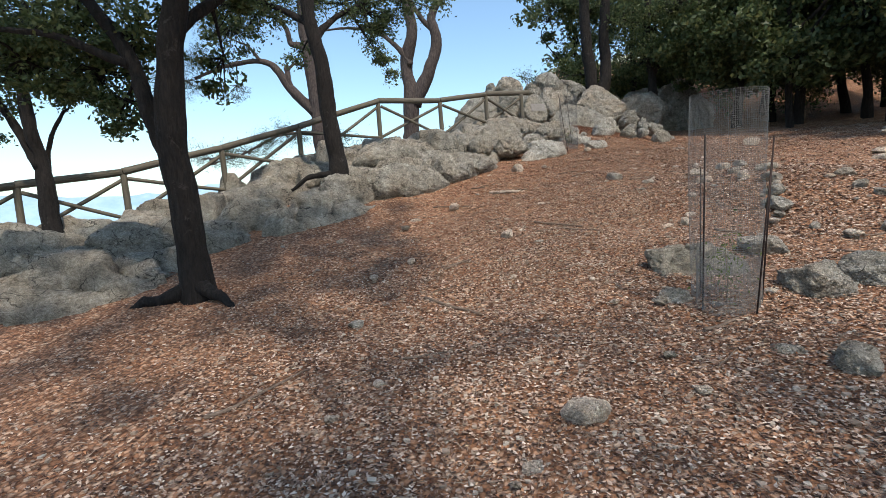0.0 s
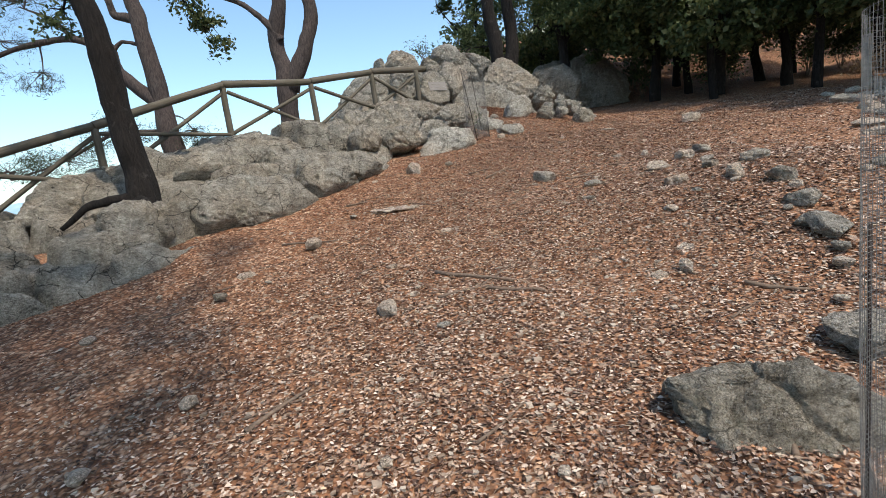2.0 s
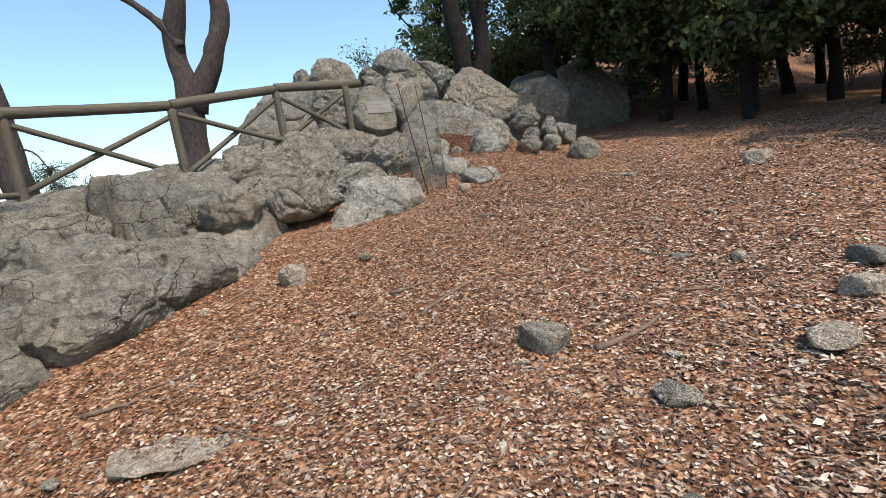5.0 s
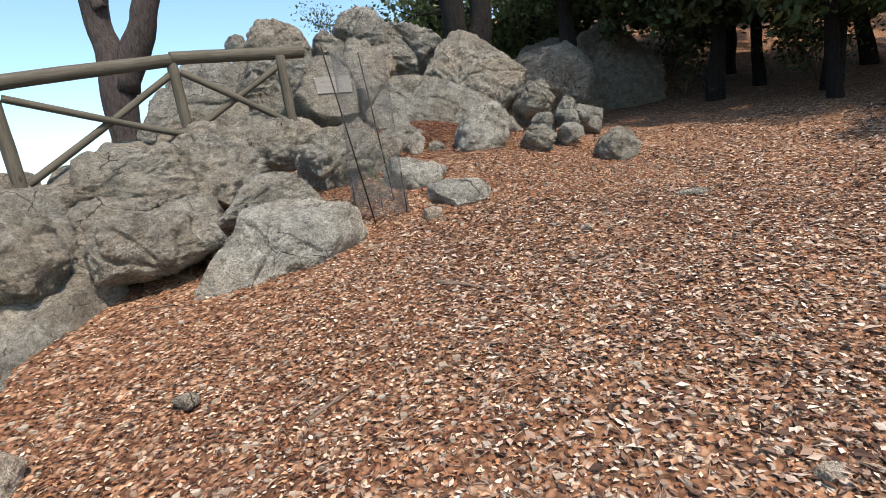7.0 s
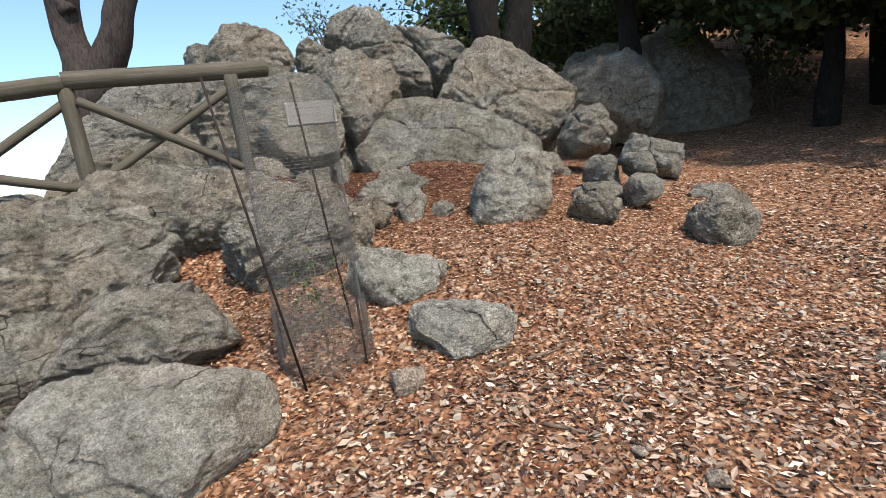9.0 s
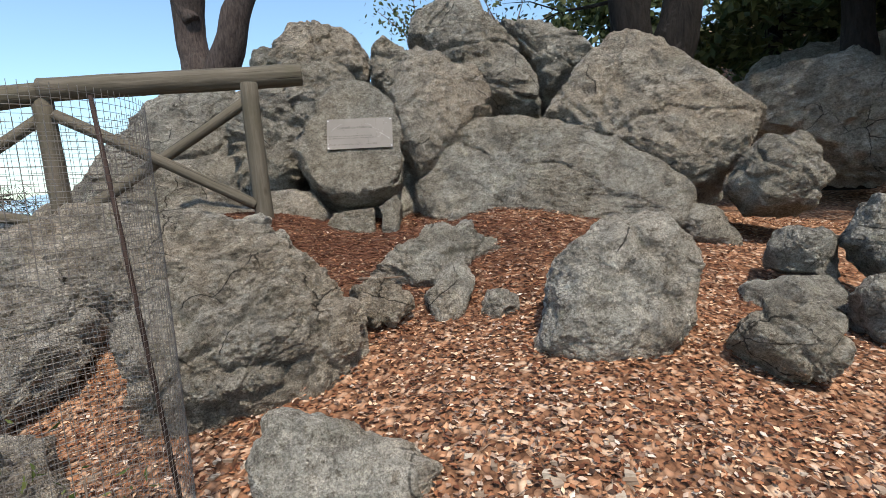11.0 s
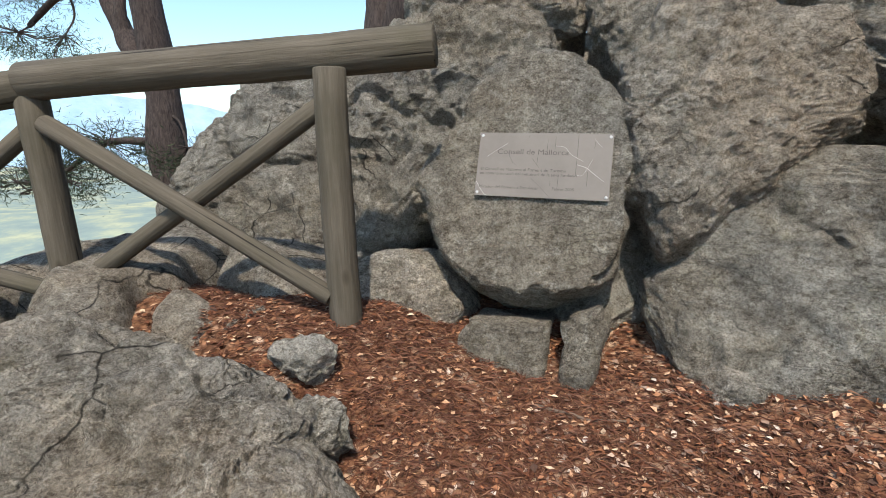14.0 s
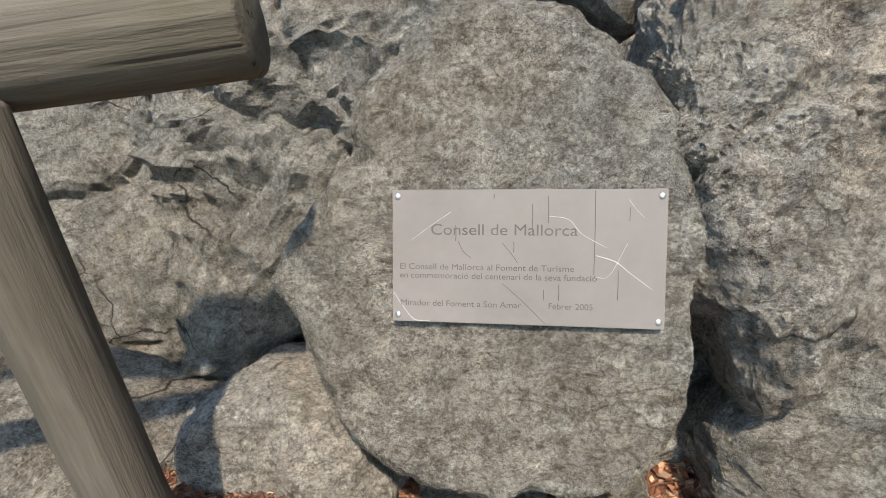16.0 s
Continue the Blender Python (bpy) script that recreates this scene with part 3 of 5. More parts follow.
# the outcrop round the plaque
block(1.30, 17.42, 3.72, 1.3, ((-139, 1.0), (-100, 0.95), (5, 0.76), (88, 0.80), (129, 0.74), (146, 0.72)), 20, -18, 3, 52, 1.0, 4.5, strata=0.3, label="great sloping limestone boulder behind the fence")
block(2.33, 17.46, 4.12, 0.95, ((-172, 0.58), (-95, 1.05), (-45, 0.46), (0, 0.66), (43, 0.70), (87, 0.55), (107, 0.53), (157, 0.50)), 19, -18, 4, swell=5.0, strata=0.8, rough=1.2, label="dark layered limestone boulder beside the plaque stone")
block(2.42, 18.02, 4.86, 0.8, ((-124, 0.36), (-85, 0.36), (-7, 0.49), (39, 0.35), (78, 0.31), (101, 0.37), (153, 0.43)), 17, -21, 5, 44, label="rounded limestone boulder on top of the outcrop", stone=ROCK_WARM)
boulder(1.80, 17.98, 4.86, 0.36, 0.5, 0.42, 0, 0, 0, 65, 18, label="small limestone boulder on top of the outcrop")
block(3.03, 17.02, 3.86, 0.76, ((-157, 0.46), (-126, 0.49), (-90, 0.52), (-58, 0.51), (-10, 0.42), (17, 0.43), (46, 0.48), (91, 0.53), (142, 0.43), (154, 0.42)), 15, -21, 6, 72, 0.55, 6.0, front=0.335, label="rounded limestone boulder that carries the steel plaque", grain=0.6)
block(3.62, 17.36, 4.06, 0.95, ((-173, 0.30), (-157, 0.33), (-87, 1.0), (-52, 0.42), (-30, 0.44), (16, 0.51), (61, 0.51), (91, 0.58), (150, 0.42)), 11, -22, 7, 72, 0.7, 5.5, label="tall limestone boulder beside the plaque stone", stone=ROCK_WARM)
boulder(3.35, 18.25, 4.0, 2.9, 1.0, 1.7, 5, -14, 0, 79, 30, label="great limestone boulder at the core of the outcrop")
boulder(5.2, 18.1, 3.45, 2.2, 1.0, 1.5, 2, -24, 0, 80, 30, label="limestone boulder at the back of the outcrop")
block(3.16, 17.88, 4.68, 0.7, ((-137, 0.30), (-60, 0.40), (43, 0.21), (60, 0.20), (116, 0.26), (179, 0.19)), 14, -20, 71, 30, 0.7, label="narrow limestone block wedged between boulders")
block(3.96, 18.10, 4.70, 0.9, ((-174, 0.58), (-135, 0.30), (-101, 0.62), (0, 0.60), (26, 0.33), (40, 0.35), (86, 0.54), (138, 0.70)), 6, -26, 8, swell=5.0, label="cracked limestone boulder on top of the outcrop", strata=0.4)
block(4.64, 18.19, 4.64, 0.9, ((-155, 0.24), (-95, 0.5), (-47, 0.38), (32, 0.33), (56, 0.26), (84, 0.33)), 6, -26, 9, 44, label="dark cracked limestone boulder on the outcrop", strata=0.5)
block(4.60, 17.23, 3.45, 0.9, ((-92, 0.50), (-20, 1.10), (5, 1.25), (55, 0.50), (64, 0.44), (86, 0.48), (151, 0.93), (-150, 1.0)), 3, -24, 110, 72, 0.6, 6.0, grain=0.8, label="broad smooth limestone slab leaning back on the outcrop")
block(5.50, 17.75, 4.02, 1.0, ((-120, 0.58), (-60, 0.80), (-37, 0.80), (42, 0.45), (61, 0.53), (105, 0.72), (143, 0.70)), 2, -24, 11, 72, 0.7, 5.5, label="pointed triangular limestone boulder", stone=ROCK_WARM)
block(6.22, 16.96, 3.44, 0.6, ((-149, 0.29), (-94, 0.28), (-34, 0.29), (27, 0.27), (81, 0.26), (142, 0.25)), 0, -15, 12, 44, 0.7, label="dark rounded limestone boulder at the foot of the outcrop")
boulder(5.72, 16.86, 3.10, 0.50, 0.4, 0.32, 10, -10, 14, 83, 18, label="low limestone at the end of the slab")
block(6.27, 15.79, 3.12, 0.36, ((-146, 0.17), (-100, 0.19), (-75, 0.20), (27, 0.13), (72, 0.19), (155, 0.17)), -10, -20, 13, 30, 0.6, 4.5, grain=0.7, label="angular limestone boulder in leaf litter")
block(4.85, 15.28, 2.98, 0.60, ((-114, 0.38), (-80, 0.34), (-50, 0.30), (-13, 0.31), (28, 0.37), (100, 0.31), (124, 0.29), (160, 0.29)), 8, -25, 14, 60, 0.6, 3.8, grain=0.9, label="upright pale limestone boulder in leaf litter", stone=ROCK_PALE)
block(5.50, 15.08, 2.84, 0.34, ((-134, 0.18), (-109, 0.17), (-66, 0.18), (-13, 0.19), (54, 0.15), (101, 0.14), (140, 0.17)), 0, -35, 15, 30, 0.7, 3.4, grain=0.9, label="lichen-spotted limestone boulder in leaf litter")
boulder(6.10, 15.5, 2.86, 0.36, 0.32, 0.30, 10, 0, -10, 16, 18, label="small limestone boulder in leaf litter")
boulder(5.95, 15.95, 3.02, 0.42, 0.36, 0.30, 30, 0, 15, 17, 18, label="small grey limestone boulder in leaf litter")
block(3.10, 15.00, 2.90, 0.75, ((-157, 0.47), (-86, 0.42), (-60, 0.42), (-31, 0.44), (-10, 0.46), (31, 0.46), (68, 0.33), (84, 0.28), (119, 0.30), (171, 0.47)), 22, -40, 18, 72, 0.9, 3.6, grain=1.5, label="large pitted limestone boulder beside the path", stone=ROCK_WARM)
block(2.22, 15.44, 3.12, 0.70, ((-152, 0.85), (-125, 0.62), (-100, 0.36), (-75, 0.46), (-31, 0.98), (42, 0.60), (66, 0.50), (84, 0.38), (110, 0.46), (152, 0.88)), 25, -50, 19, 72, 1.0, 3.6, grain=1.5, label="pitted limestone boulder below the fence", stone=ROCK_WARM)
boulder(1.95, 14.75, 2.72, 0.75, 0.7, 0.5, 30, -8, -6, 20, 30, 1.0, label="weathered limestone boulder below the fence", stone=ROCK_WARM)
block(3.92, 15.96, 3.06, 0.34, ((-136, 0.34), (-114, 0.29), (-68, 0.19), (-6, 0.40), (48, 0.32), (91, 0.21), (112, 0.20), (133, 0.26)), 28, -50, 21, 44, 0.7, 3.6, strata=1.2, label="flat layered limestone slab in pine needles")
block(3.69, 15.34, 2.95, 0.30, ((-120, 0.14), (-95, 0.14), (-47, 0.14), (14, 0.15), (60, 0.12), (107, 0.12), (166, 0.15)), 25, -35, 22, 30, 0.5, 3.6, label="rounded limestone with a twig on it", stone=ROCK_WARM)
block(4.03, 15.50, 2.96, 0.22, ((-173, 0.12), (-120, 0.19), (-39, 0.11), (-26, 0.10), (32, 0.16), (108, 0.14), (140, 0.10)), 20, -20, 23, 30, 0.3, 4.4, grain=0.5, label="pale upright limestone in leaf litter", stone=ROCK_PALE)
boulder(4.30, 15.46, 2.90, 0.19, 0.18, 0.24, 0, 0, 10, 24, 18, label="small rough limestone in leaf litter", stone=ROCK_WARM)
block(3.84, 14.36, 2.58, 0.40, ((-151, 0.21), (-120, 0.20), (-77, 0.24), (-31, 0.28), (63, 0.16), (74, 0.17), (167, 0.30)), 10, -40, 25, 44, 0.5, 6, grain=0.8, label="squared limestone block beside the wire guard", stone=ROCK_PALE)
boulder(4.22, 13.82, 2.40, 0.66, 0.52, 0.30, 10, 0, 4, 26, 30, 0.6, 5, label="flat pale limestone sunk in the path", stone=ROCK_PALE)
block(2.50, 13.32, 2.08, 0.85, ((-115, 0.80), (-90, 0.50), (-69, 0.36), (-50, 0.42), (0, 0.72), (73, 0.54), (95, 0.46), (148, 0.43)), 6, -40, 27, 72, 0.7, 3.6, grain=0.9, label="large smooth pale limestone boulder beside the path", stone=ROCK_PALE)
block(3.33, 15.02, 2.80, 0.6, ((-179, 0.33), (-95, 0.36), (-9, 0.35), (71, 0.30), (101, 0.29)), 15, -25, 28, 30, 0.8, label="limestone boulder behind the wire guard", stone=ROCK_WARM)
block(2.48, 14.10, 2.58, 0.6, ((-102, 0.30), (-71, 0.32), (34, 0.29), (90, 0.20), (136, 0.31)), 15, -25, 29, 30, 0.8, label="grey limestone boulder below the ledge", stone=ROCK_WARM)
block(1.62, 13.22, 2.40, 0.7, ((-170, 0.42), (-91, 0.20), (-72, 0.23), (25, 0.42), (78, 0.22), (110, 0.27), (167, 0.40)), 28, -15, 30, 52, 0.8, 4.4, label="overhanging limestone boulder with dark gap beneath", stone=ROCK_WARM)
block(0.86, 12.85, 2.44, 0.7, ((-178, 0.30), (-143, 0.32), (-89, 0.25), (-37, 0.28), (32, 0.30), (61, 0.28), (126, 0.26)), 24, -15, 31, 52, 0.8, 4.4, label="overhanging limestone boulder on the ledge", stone=ROCK_WARM)
block(1.01, 12.56, 1.96, 0.4, ((-116, 0.36), (-42, 0.27), (-16, 0.29), (83, 0.31), (159, 0.28)), 28, -60, 32, 30, 0.5, 4.4, label="flat pinkish limestone slab at the path edge", stone=ROCK_PALE)
block(1.50, 14.75, 2.88, 0.7, ((-121, 0.66), (-91, 0.42), (-60, 0.46), (15, 0.88), (89, 0.34), (119, 0.46)), 28, -30, 84, 52, 0.8, 3.4, strata=0.5, label="long weathered limestone hump below the fence", stone=ROCK_WARM)
boulder(6.35, 14.75, 2.62, 0.55, 0.5, 0.48, 0, 0, 20, 33, 30, label="grey limestone boulder beside the path")
boulder(0.75, 15.3, 2.95, 0.9, 0.7, 0.5, 28, -10, 0, 82, 30, label="weathered limestone shelf below the fence", stone=ROCK_WARM)
boulder(3.35, 17.35, 3.35, 1.5, 0.8, 1.1, 10, -20, 0, 85, 30, label="limestone core between the boulders of the outcrop")
boulder(2.2, 17.4, 3.35, 1.6, 0.8, 1.2, 18, -18, 0, 86, 30, label="limestone core below the layered boulder")
# foot stones of the plaque boulder
block(2.58, 16.70, 3.36, 0.46, ((-122, 0.27), (-94, 0.28), (-24, 0.29), (36, 0.24), (87, 0.21), (123, 0.25), (169, 0.28)), 16, -14, 34, 44, 0.5, 5, grain=0.6, label="pale limestone at the foot of the plaque stone", stone=ROCK_PALE)
boulder(2.66, 16.86, 3.52, 0.12, 0.12, 0.14, 14, -8, 0, 35, 18, 0.7, 3, label="small loose limestone beside the plaque stone")
block(3.08, 16.70, 3.27, 0.44, ((-90, 0.20), (-2, 0.185), (93, 0.11), (152, 0.18), (180, 0.20)), 14, -12, 36, 30, 0.4, 6, grain=0.4, label="low limestone block under the plaque stone")
block(3.38, 16.74, 3.33, 0.4, ((-179, 0.085), (-85, 0.20), (-13, 0.09), (30, 0.12), (118, 0.10)), 14, -14, 37, 30, 0.4, 5, grain=0.4, label="small limestone block under the plaque stone")
boulder(3.92, 16.66, 3.28, 0.24, 0.16, 0.18, -20, 0, 20, 38, 18, 0.7, label="pale chip of limestone at the slab's foot", stone=ROCK_PALE)
boulder(2.62, 15.98, 3.36, 0.30, 0.18, 0.14, 20, 0, 0, 39, 18, 1.2, label="low pitted limestone in pine needles", stone=ROCK_PALE)
boulder(2.86, 15.78, 3.26, 0.28, 0.20, 0.18, 30, 0, 0, 40, 18, 1.4, label="pitted limestone in pine needles", stone=ROCK_PALE)
boulder(1.72, 15.86, 3.44, 0.10, 0.07, 0.06, 20, 0, 0, 41, 10, 0.6, label="pale pebble on dark earth", stone=ROCK_PALE)
# rocks under the far trees
boulder(9.2, 20.9, 4.0, 3.4, 1.6, 3.0, 0, -6, 6, 42, 44, 1.4, label="large shaded limestone boulder under the trees")
boulder(5.85, 15.75, 2.80, 0.55, 0.4, 0.28, 0, 0, 0, 46, 18, label="low limestone beside the path")
boulder(7.0, 16.75, 3.02, 0.62, 0.45, 0.42, 15, 0, 15, 47, 30, label="angular limestone at the outcrop's foot")
boulder(7.0, 15.95, 2.64, 0.5, 0.38, 0.26, -10, 0, 0, 48, 18, label="low limestone beside the path")
boulder(7.6, 19.2, 4.0, 2.2, 1.2, 1.5, -10, 0, 10, 49, 30, label="long shaded limestone boulder behind the outcrop")
# beside the first wire guard
block(2.30, 4.72, 0.50, 0.55, ((-90, 0.34), (-20, 0.44), (30, 0.36), (66, 0.20), (100, 0.22), (205, 0.36)), -24, -30, 50, 30, 0.7, 4.5, label="dark slanting limestone slab beside the wire guard")
boulder(1.74, 4.02, 0.36, 0.26, 0.3, 0.26, 20, 0, 20, 51, 18, label="pale limestone against the wire guard", stone=ROCK_PALE)
boulder(2.86, 3.86, 0.46, 0.60, 0.5, 0.42, 10, 0, -8, 52, 30, label="rough limestone beside the wire guard", stone=ROCK_WARM)
boulder(3.40, 3.95, 0.50, 0.52, 0.46, 0.42, 40, 0, 6, 53, 30, label="rough grey limestone at the path edge")
boulder(3.1, 4.9, 0.66, 0.5, 0.4, 0.26, 10, 0, 8, 54, 18, label="low limestone behind the wire guard", stone=ROCK_WARM)
boulder(2.05, 3.02, 0.22, 0.26, 0.2, 0.16, 0, 0, 0, 57, 18, 0.8, label="pale stone in front of the wire guard", stone=ROCK_WARM)
# below the near oak
boulder(-4.6, 5.6, 0.2, 1.3, 0.9, 0.5, 30, 0, 8, 59, 30, 1.0, label="weathered limestone slab below the oak", stone=ROCK_WARM)


# blocks of the cracked ledge
LEDGE_BLOCKS = (
    (-2.05, 9.34, 1.36, 0.70, ((-118, 0.5), (-80, 0.43), (-48, 0.39), (17, 0.37), (75, 0.47), (109, 0.46), (172, 0.36)), "rounded limestone at the roots of the second oak"),
    (-0.84, 10.10, 1.55, 0.75, ((-170, 0.84), (-99, 0.48), (-84, 0.46), (-49, 0.76), (22, 0.80), (81, 0.43), (102, 0.47)), "broad limestone block overhanging a dark gap"),
    (-1.28, 12.05, 2.26, 0.80, ((-95, 0.5), (-78, 0.36), (-30, 0.93), (64, 0.66), (92, 0.40), (123, 0.52), (142, 0.73)), "long cracked limestone block of the ledge"),
    (0.41, 11.10, 1.88, 0.60, ((-119, 0.68), (-73, 0.30), (-52, 0.52), (20, 0.70), (93, 0.27), (163, 0.72)), "low sloping limestone block of the ledge"),
    (0.50, 13.20, 2.44, 0.75, ((-171, 0.49), (-85, 0.38), (2, 0.50), (69, 0.40), (114, 0.40)), "rounded limestone block of the ledge"),
    (1.36, 13.98, 2.42, 0.70, ((-90, 0.34), (-8, 0.62), (82, 0.31), (167, 0.57)), "squared limestone block of the ledge"),
    (-2.80, 10.95, 1.80, 0.70, ((-77, 0.35), (-11, 0.42), (60, 0.36), (118, 0.32), (172, 0.46)), "limestone block behind the second oak"),
    (-2.30, 11.95, 2.10, 0.70, ((-168, 0.52), (-60, 0.36), (0, 0.42), (70, 0.38), (122, 0.34)), "limestone block below the fence rail"),
    (-3.50, 8.85, 1.10, 0.80, ((-116, 0.52), (-86, 0.46), (-22, 0.52), (39, 0.57), (106, 0.41), (143, 0.45)), "large weathered limestone below the fence"),
    (-3.59, 11.30, 1.85, 0.80, ((-85, 0.45), (-64, 0.40), (31, 0.70), (99, 0.40), (148, 0.48)), "limestone hump under the fence post"),
    (-4.99, 7.60, 0.74, 0.80, ((-153, 0.46), (-91, 0.42), (0, 0.48), (66, 0.38), (133, 0.46)), "weathered limestone block below the fence"),
    (-5.08, 5.85, 0.40, 0.60, ((-161, 0.40), (-73, 0.30), (-27, 0.36), (50, 0.30), (110, 0.30)), "low limestone block at the edge of the ledge"),
    (-5.76, 6.95, 0.58, 0.60, ((-121, 0.32), (-95, 0.28), (27, 0.42), (74, 0.28), (124, 0.40)), "low cracked limestone of the ledge"),
    (-4.15, 5.85, 0.24, 0.50, ((-86, 0.24), (-53, 0.30), (10, 0.50), (70, 0.30), (120, 0.22), (180, 0.52)), "limestone lip along the edge of the soil"),
    (-3.87, 6.15, 0.36, 0.40, ((-145, 0.20), (-61, 0.22), (3, 0.19), (80, 0.22), (149, 0.20)), "rounded limestone at the foot of the oak"),
)
for k_, (bx, by, bz, deep, sides_, text) in enumerate(LEDGE_BLOCKS):
    block(bx, by, bz, deep, sides_, 34, -45, 600 + k_, 44, 0.85, 4.2, stone=LEDGE_ROCK, strata=0.3, label=text)


def on_path(x, y, w, h, yaw, seed, label, n=18, tilt=0, stone=None):
    boulder(x, y, float(soil(x, y)) + (h * 0.22 if h > 0.1 else -0.034), w, w * 0.72, h, yaw, 0, tilt, seed, n, 0.8, 4.0, stone=stone or TAN_STONE, label=label)


on_path(1.17, 9.36, 0.80, 0.085, 20, 62, "bare limestone patch flush with the path", 30, 0)
on_path(1.60, 11.22, 0.27, 0.22, 15, 63, "loose pinkish stone on the path", 18, 10)
on_path(0.08, 8.46, 0.19, 0.14, 40, 640, "pale pinkish stone on russet leaves")
on_path(0.71, 6.52, 0.19, 0.15, 110, 641, "pale stone lying on the leafy path", 18, 20)
on_path(3.11, 6.91, 0.12, 0.10, 10, 642, "small pale stone on the leafy path")
on_path(2.85, 6.06, 0.14, 0.14, 50, 643, "angular pale stone on the leafy path")
on_path(3.09, 6.39, 0.17, 0.10, 0, 644, "flat pale stone on the leafy path")
on_path(4.37, 7.37, 0.22, 0.19, 70, 645, "tan stone at the path edge")
on_path(4.95, 7.78, 0.28, 0.18, 10, 646, "grey stone with a dark hollow beneath", 18, 12, ROCK_WARM)
on_path(2.03, 7.47, 0.12, 0.09, 30, 647, "small tan stone on the path")
on_path(-0.56, 8.02, 0.28, 0.08, 30, 648, "flat stone sunk in russet leaves")
on_path(2.66, 6.12, 0.17, 0.10, 80, 649, "worn stone among the leaves")
on_path(2.06, 5.93, 0.32, 0.08, 40, 650, "flat bedrock patch in the leaves", 18, 0, ROCK_WARM)
on_path(4.44, 10.32, 0.12, 0.09, 15, 651, "small pale stone on the clearing")
on_path(4.54, 11.11, 0.12, 0.07, 60, 652, "small flat pale stone on the clearing")
on_path(3.82, 13.48, 0.20, 0.13, 20, 653, "tan stone beside the wire guard", 18, 8)
on_path(3.92, 13.86, 0.15, 0.12, 80, 654, "pale stone behind the wire guard")
on_path(7.48, 12.32, 0.36, 0.26, 0, 655, "tan stone at the far side of the clearing")
on_path(4.62, 10.10, 0.22, 0.08, 10, 656, "flat stone patch on the clearing", 18, 0, ROCK_WARM)
on_path(6.10, 13.13, 0.44, 0.07, 20, 657, "flat bedrock patch on the clearing", 18, 0, ROCK_WARM)
on_path(0.61, 2.55, 0.28, 0.12, 10, 56, "flat pale stone on the leafy path")
on_path(2.30, 2.76, 0.30, 0.20, 60, 55, "low limestone sunk in leaves", 18, 0, ROCK_WARM)
on_path(0.24, 2.19, 0.13, 0.09, 30, 658, "small tan stone on the leafy path")


def scatter_stones():
    rng = np.random.default_rng(77)
    for i in range(46):
        # the low tumbled wall at the path's far edge
        t = rng.uniform(0, 1)
        x, y = 7.6 + 5.2 * t + rng.normal(0, 0.45), 8.3 + 4.6 * t + rng.normal(0, 0.4)
        s = rng.uniform(0.16, 0.5)
        boulder(x, y, float(land(x, y)) + s * 0.12, s, s * rng.uniform(0.6, 0.9), s * rng.uniform(0.35, 0.6), rng.uniform(0, 180), 0, rng.uniform(-12, 12), 200 + i, 10, 1.0, 3.4, stone=TAN_STONE if i % 3 else ROCK_PALE, name="stone", label="loose limestone of a tumbled low wall", group="stones of the tumbled wall")
    for i in range(90):
        x, y = rng.uniform(-2.5, 5.8), rng.uniform(0.6, 13.5)
        if beyond(x, y) > float(np.interp(along(x, y), EDGE_A, EDGE_S)) - 0.1:
            continue
        s = rng.uniform(0.05, 0.13)
        boulder(x, y, float(soil(x, y)) + s * 0.15, s * 1.2, s * rng.uniform(0.7, 1.0), s * rng.uniform(0.4, 0.7), rng.uniform(0, 180), 0, 0, 300 + i, 5, 1.0, 3.0, stone=TAN_STONE if i % 4 else ROCK_WARM, name="stone", label="small loose limestone on the leafy path", group="loose stones on the path")
    for i in range(26):
        x, y = rng.uniform(3.0, 5.6), rng.uniform(4.5, 9.5)
        s = rng.uniform(0.12, 0.34)
        boulder(x, y, float(soil(x, y)) + s * 0.1, s, s * 0.8, s * rng.uniform(0.4, 0.7), rng.uniform(0, 180), 0, rng.uniform(-10, 10), 400 + i, 10, 1.1, 3.2, stone=ROCK_WARM if i % 3 else TAN_STONE, name="stone", label="loose rough limestone at the path edge", group="loose stones at the path edge")


scatter_stones()


# ---- fence ----
# crown of each post over its foot
TOPS = (0.93, 0.93, 0.93, 0.93, 0.93, 0.98, 1.01, 0.85, 0.90)
POSTS = [(-9.3, 8.1, 0.72), (-7.93, 9.2, 1.0), (-6.5, 10.1, 1.2), (-5.02, 11.4, 1.70), (-3.5, 12.3, 2.2), (-1.72, 14.0, 2.96), (-0.02, 14.85, 3.0), (1.40, 15.75, 3.43), (2.58, 16.25, 3.45)]


def log_between(a, b, r0, r1, name, parent, seed, seg=18):
    """A round timber from a to b, with its own z along the grain."""
    a, b = Vector(a), Vector(b)
    d = b - a
    n = max(6, int(d.length / 0.12))
    rng = np.random.default_rng(seed)
    t = np.linspace(0, 1, n)
    bow = 0.008 * np.sin(t * 3.1 + rng.uniform(0, 3))
    pts = np.stack([bow, bow * 0.5, t * d.length], 1)
    rad = r0 + (r1 - r0) * t
    pts = np.vstack([[pts[0] + (0, 0, 0.0)], pts[0] + (0, 0, 0.006), pts[1:-1], pts[-1] - (0, 0, 0.006), [pts[-1]]])
    rad = np.concatenate([[rad[0] * 0.90], [rad[0]], rad[1:-1], [rad[-1]], [rad[-1] * 0.90]])
    v, f = tube(pts, rad, seg, 0.035, seed)
    v, f = mesh_tris(v, f)
    me = mesh_from(name, v, f, WOOD, True)
    ob = new(name, me)
    ob.matrix_world = Matrix.Translation(a) @ d.to_track_quat("Z", "X").to_matrix().to_4x4()
    ob.parent = parent
    return ob


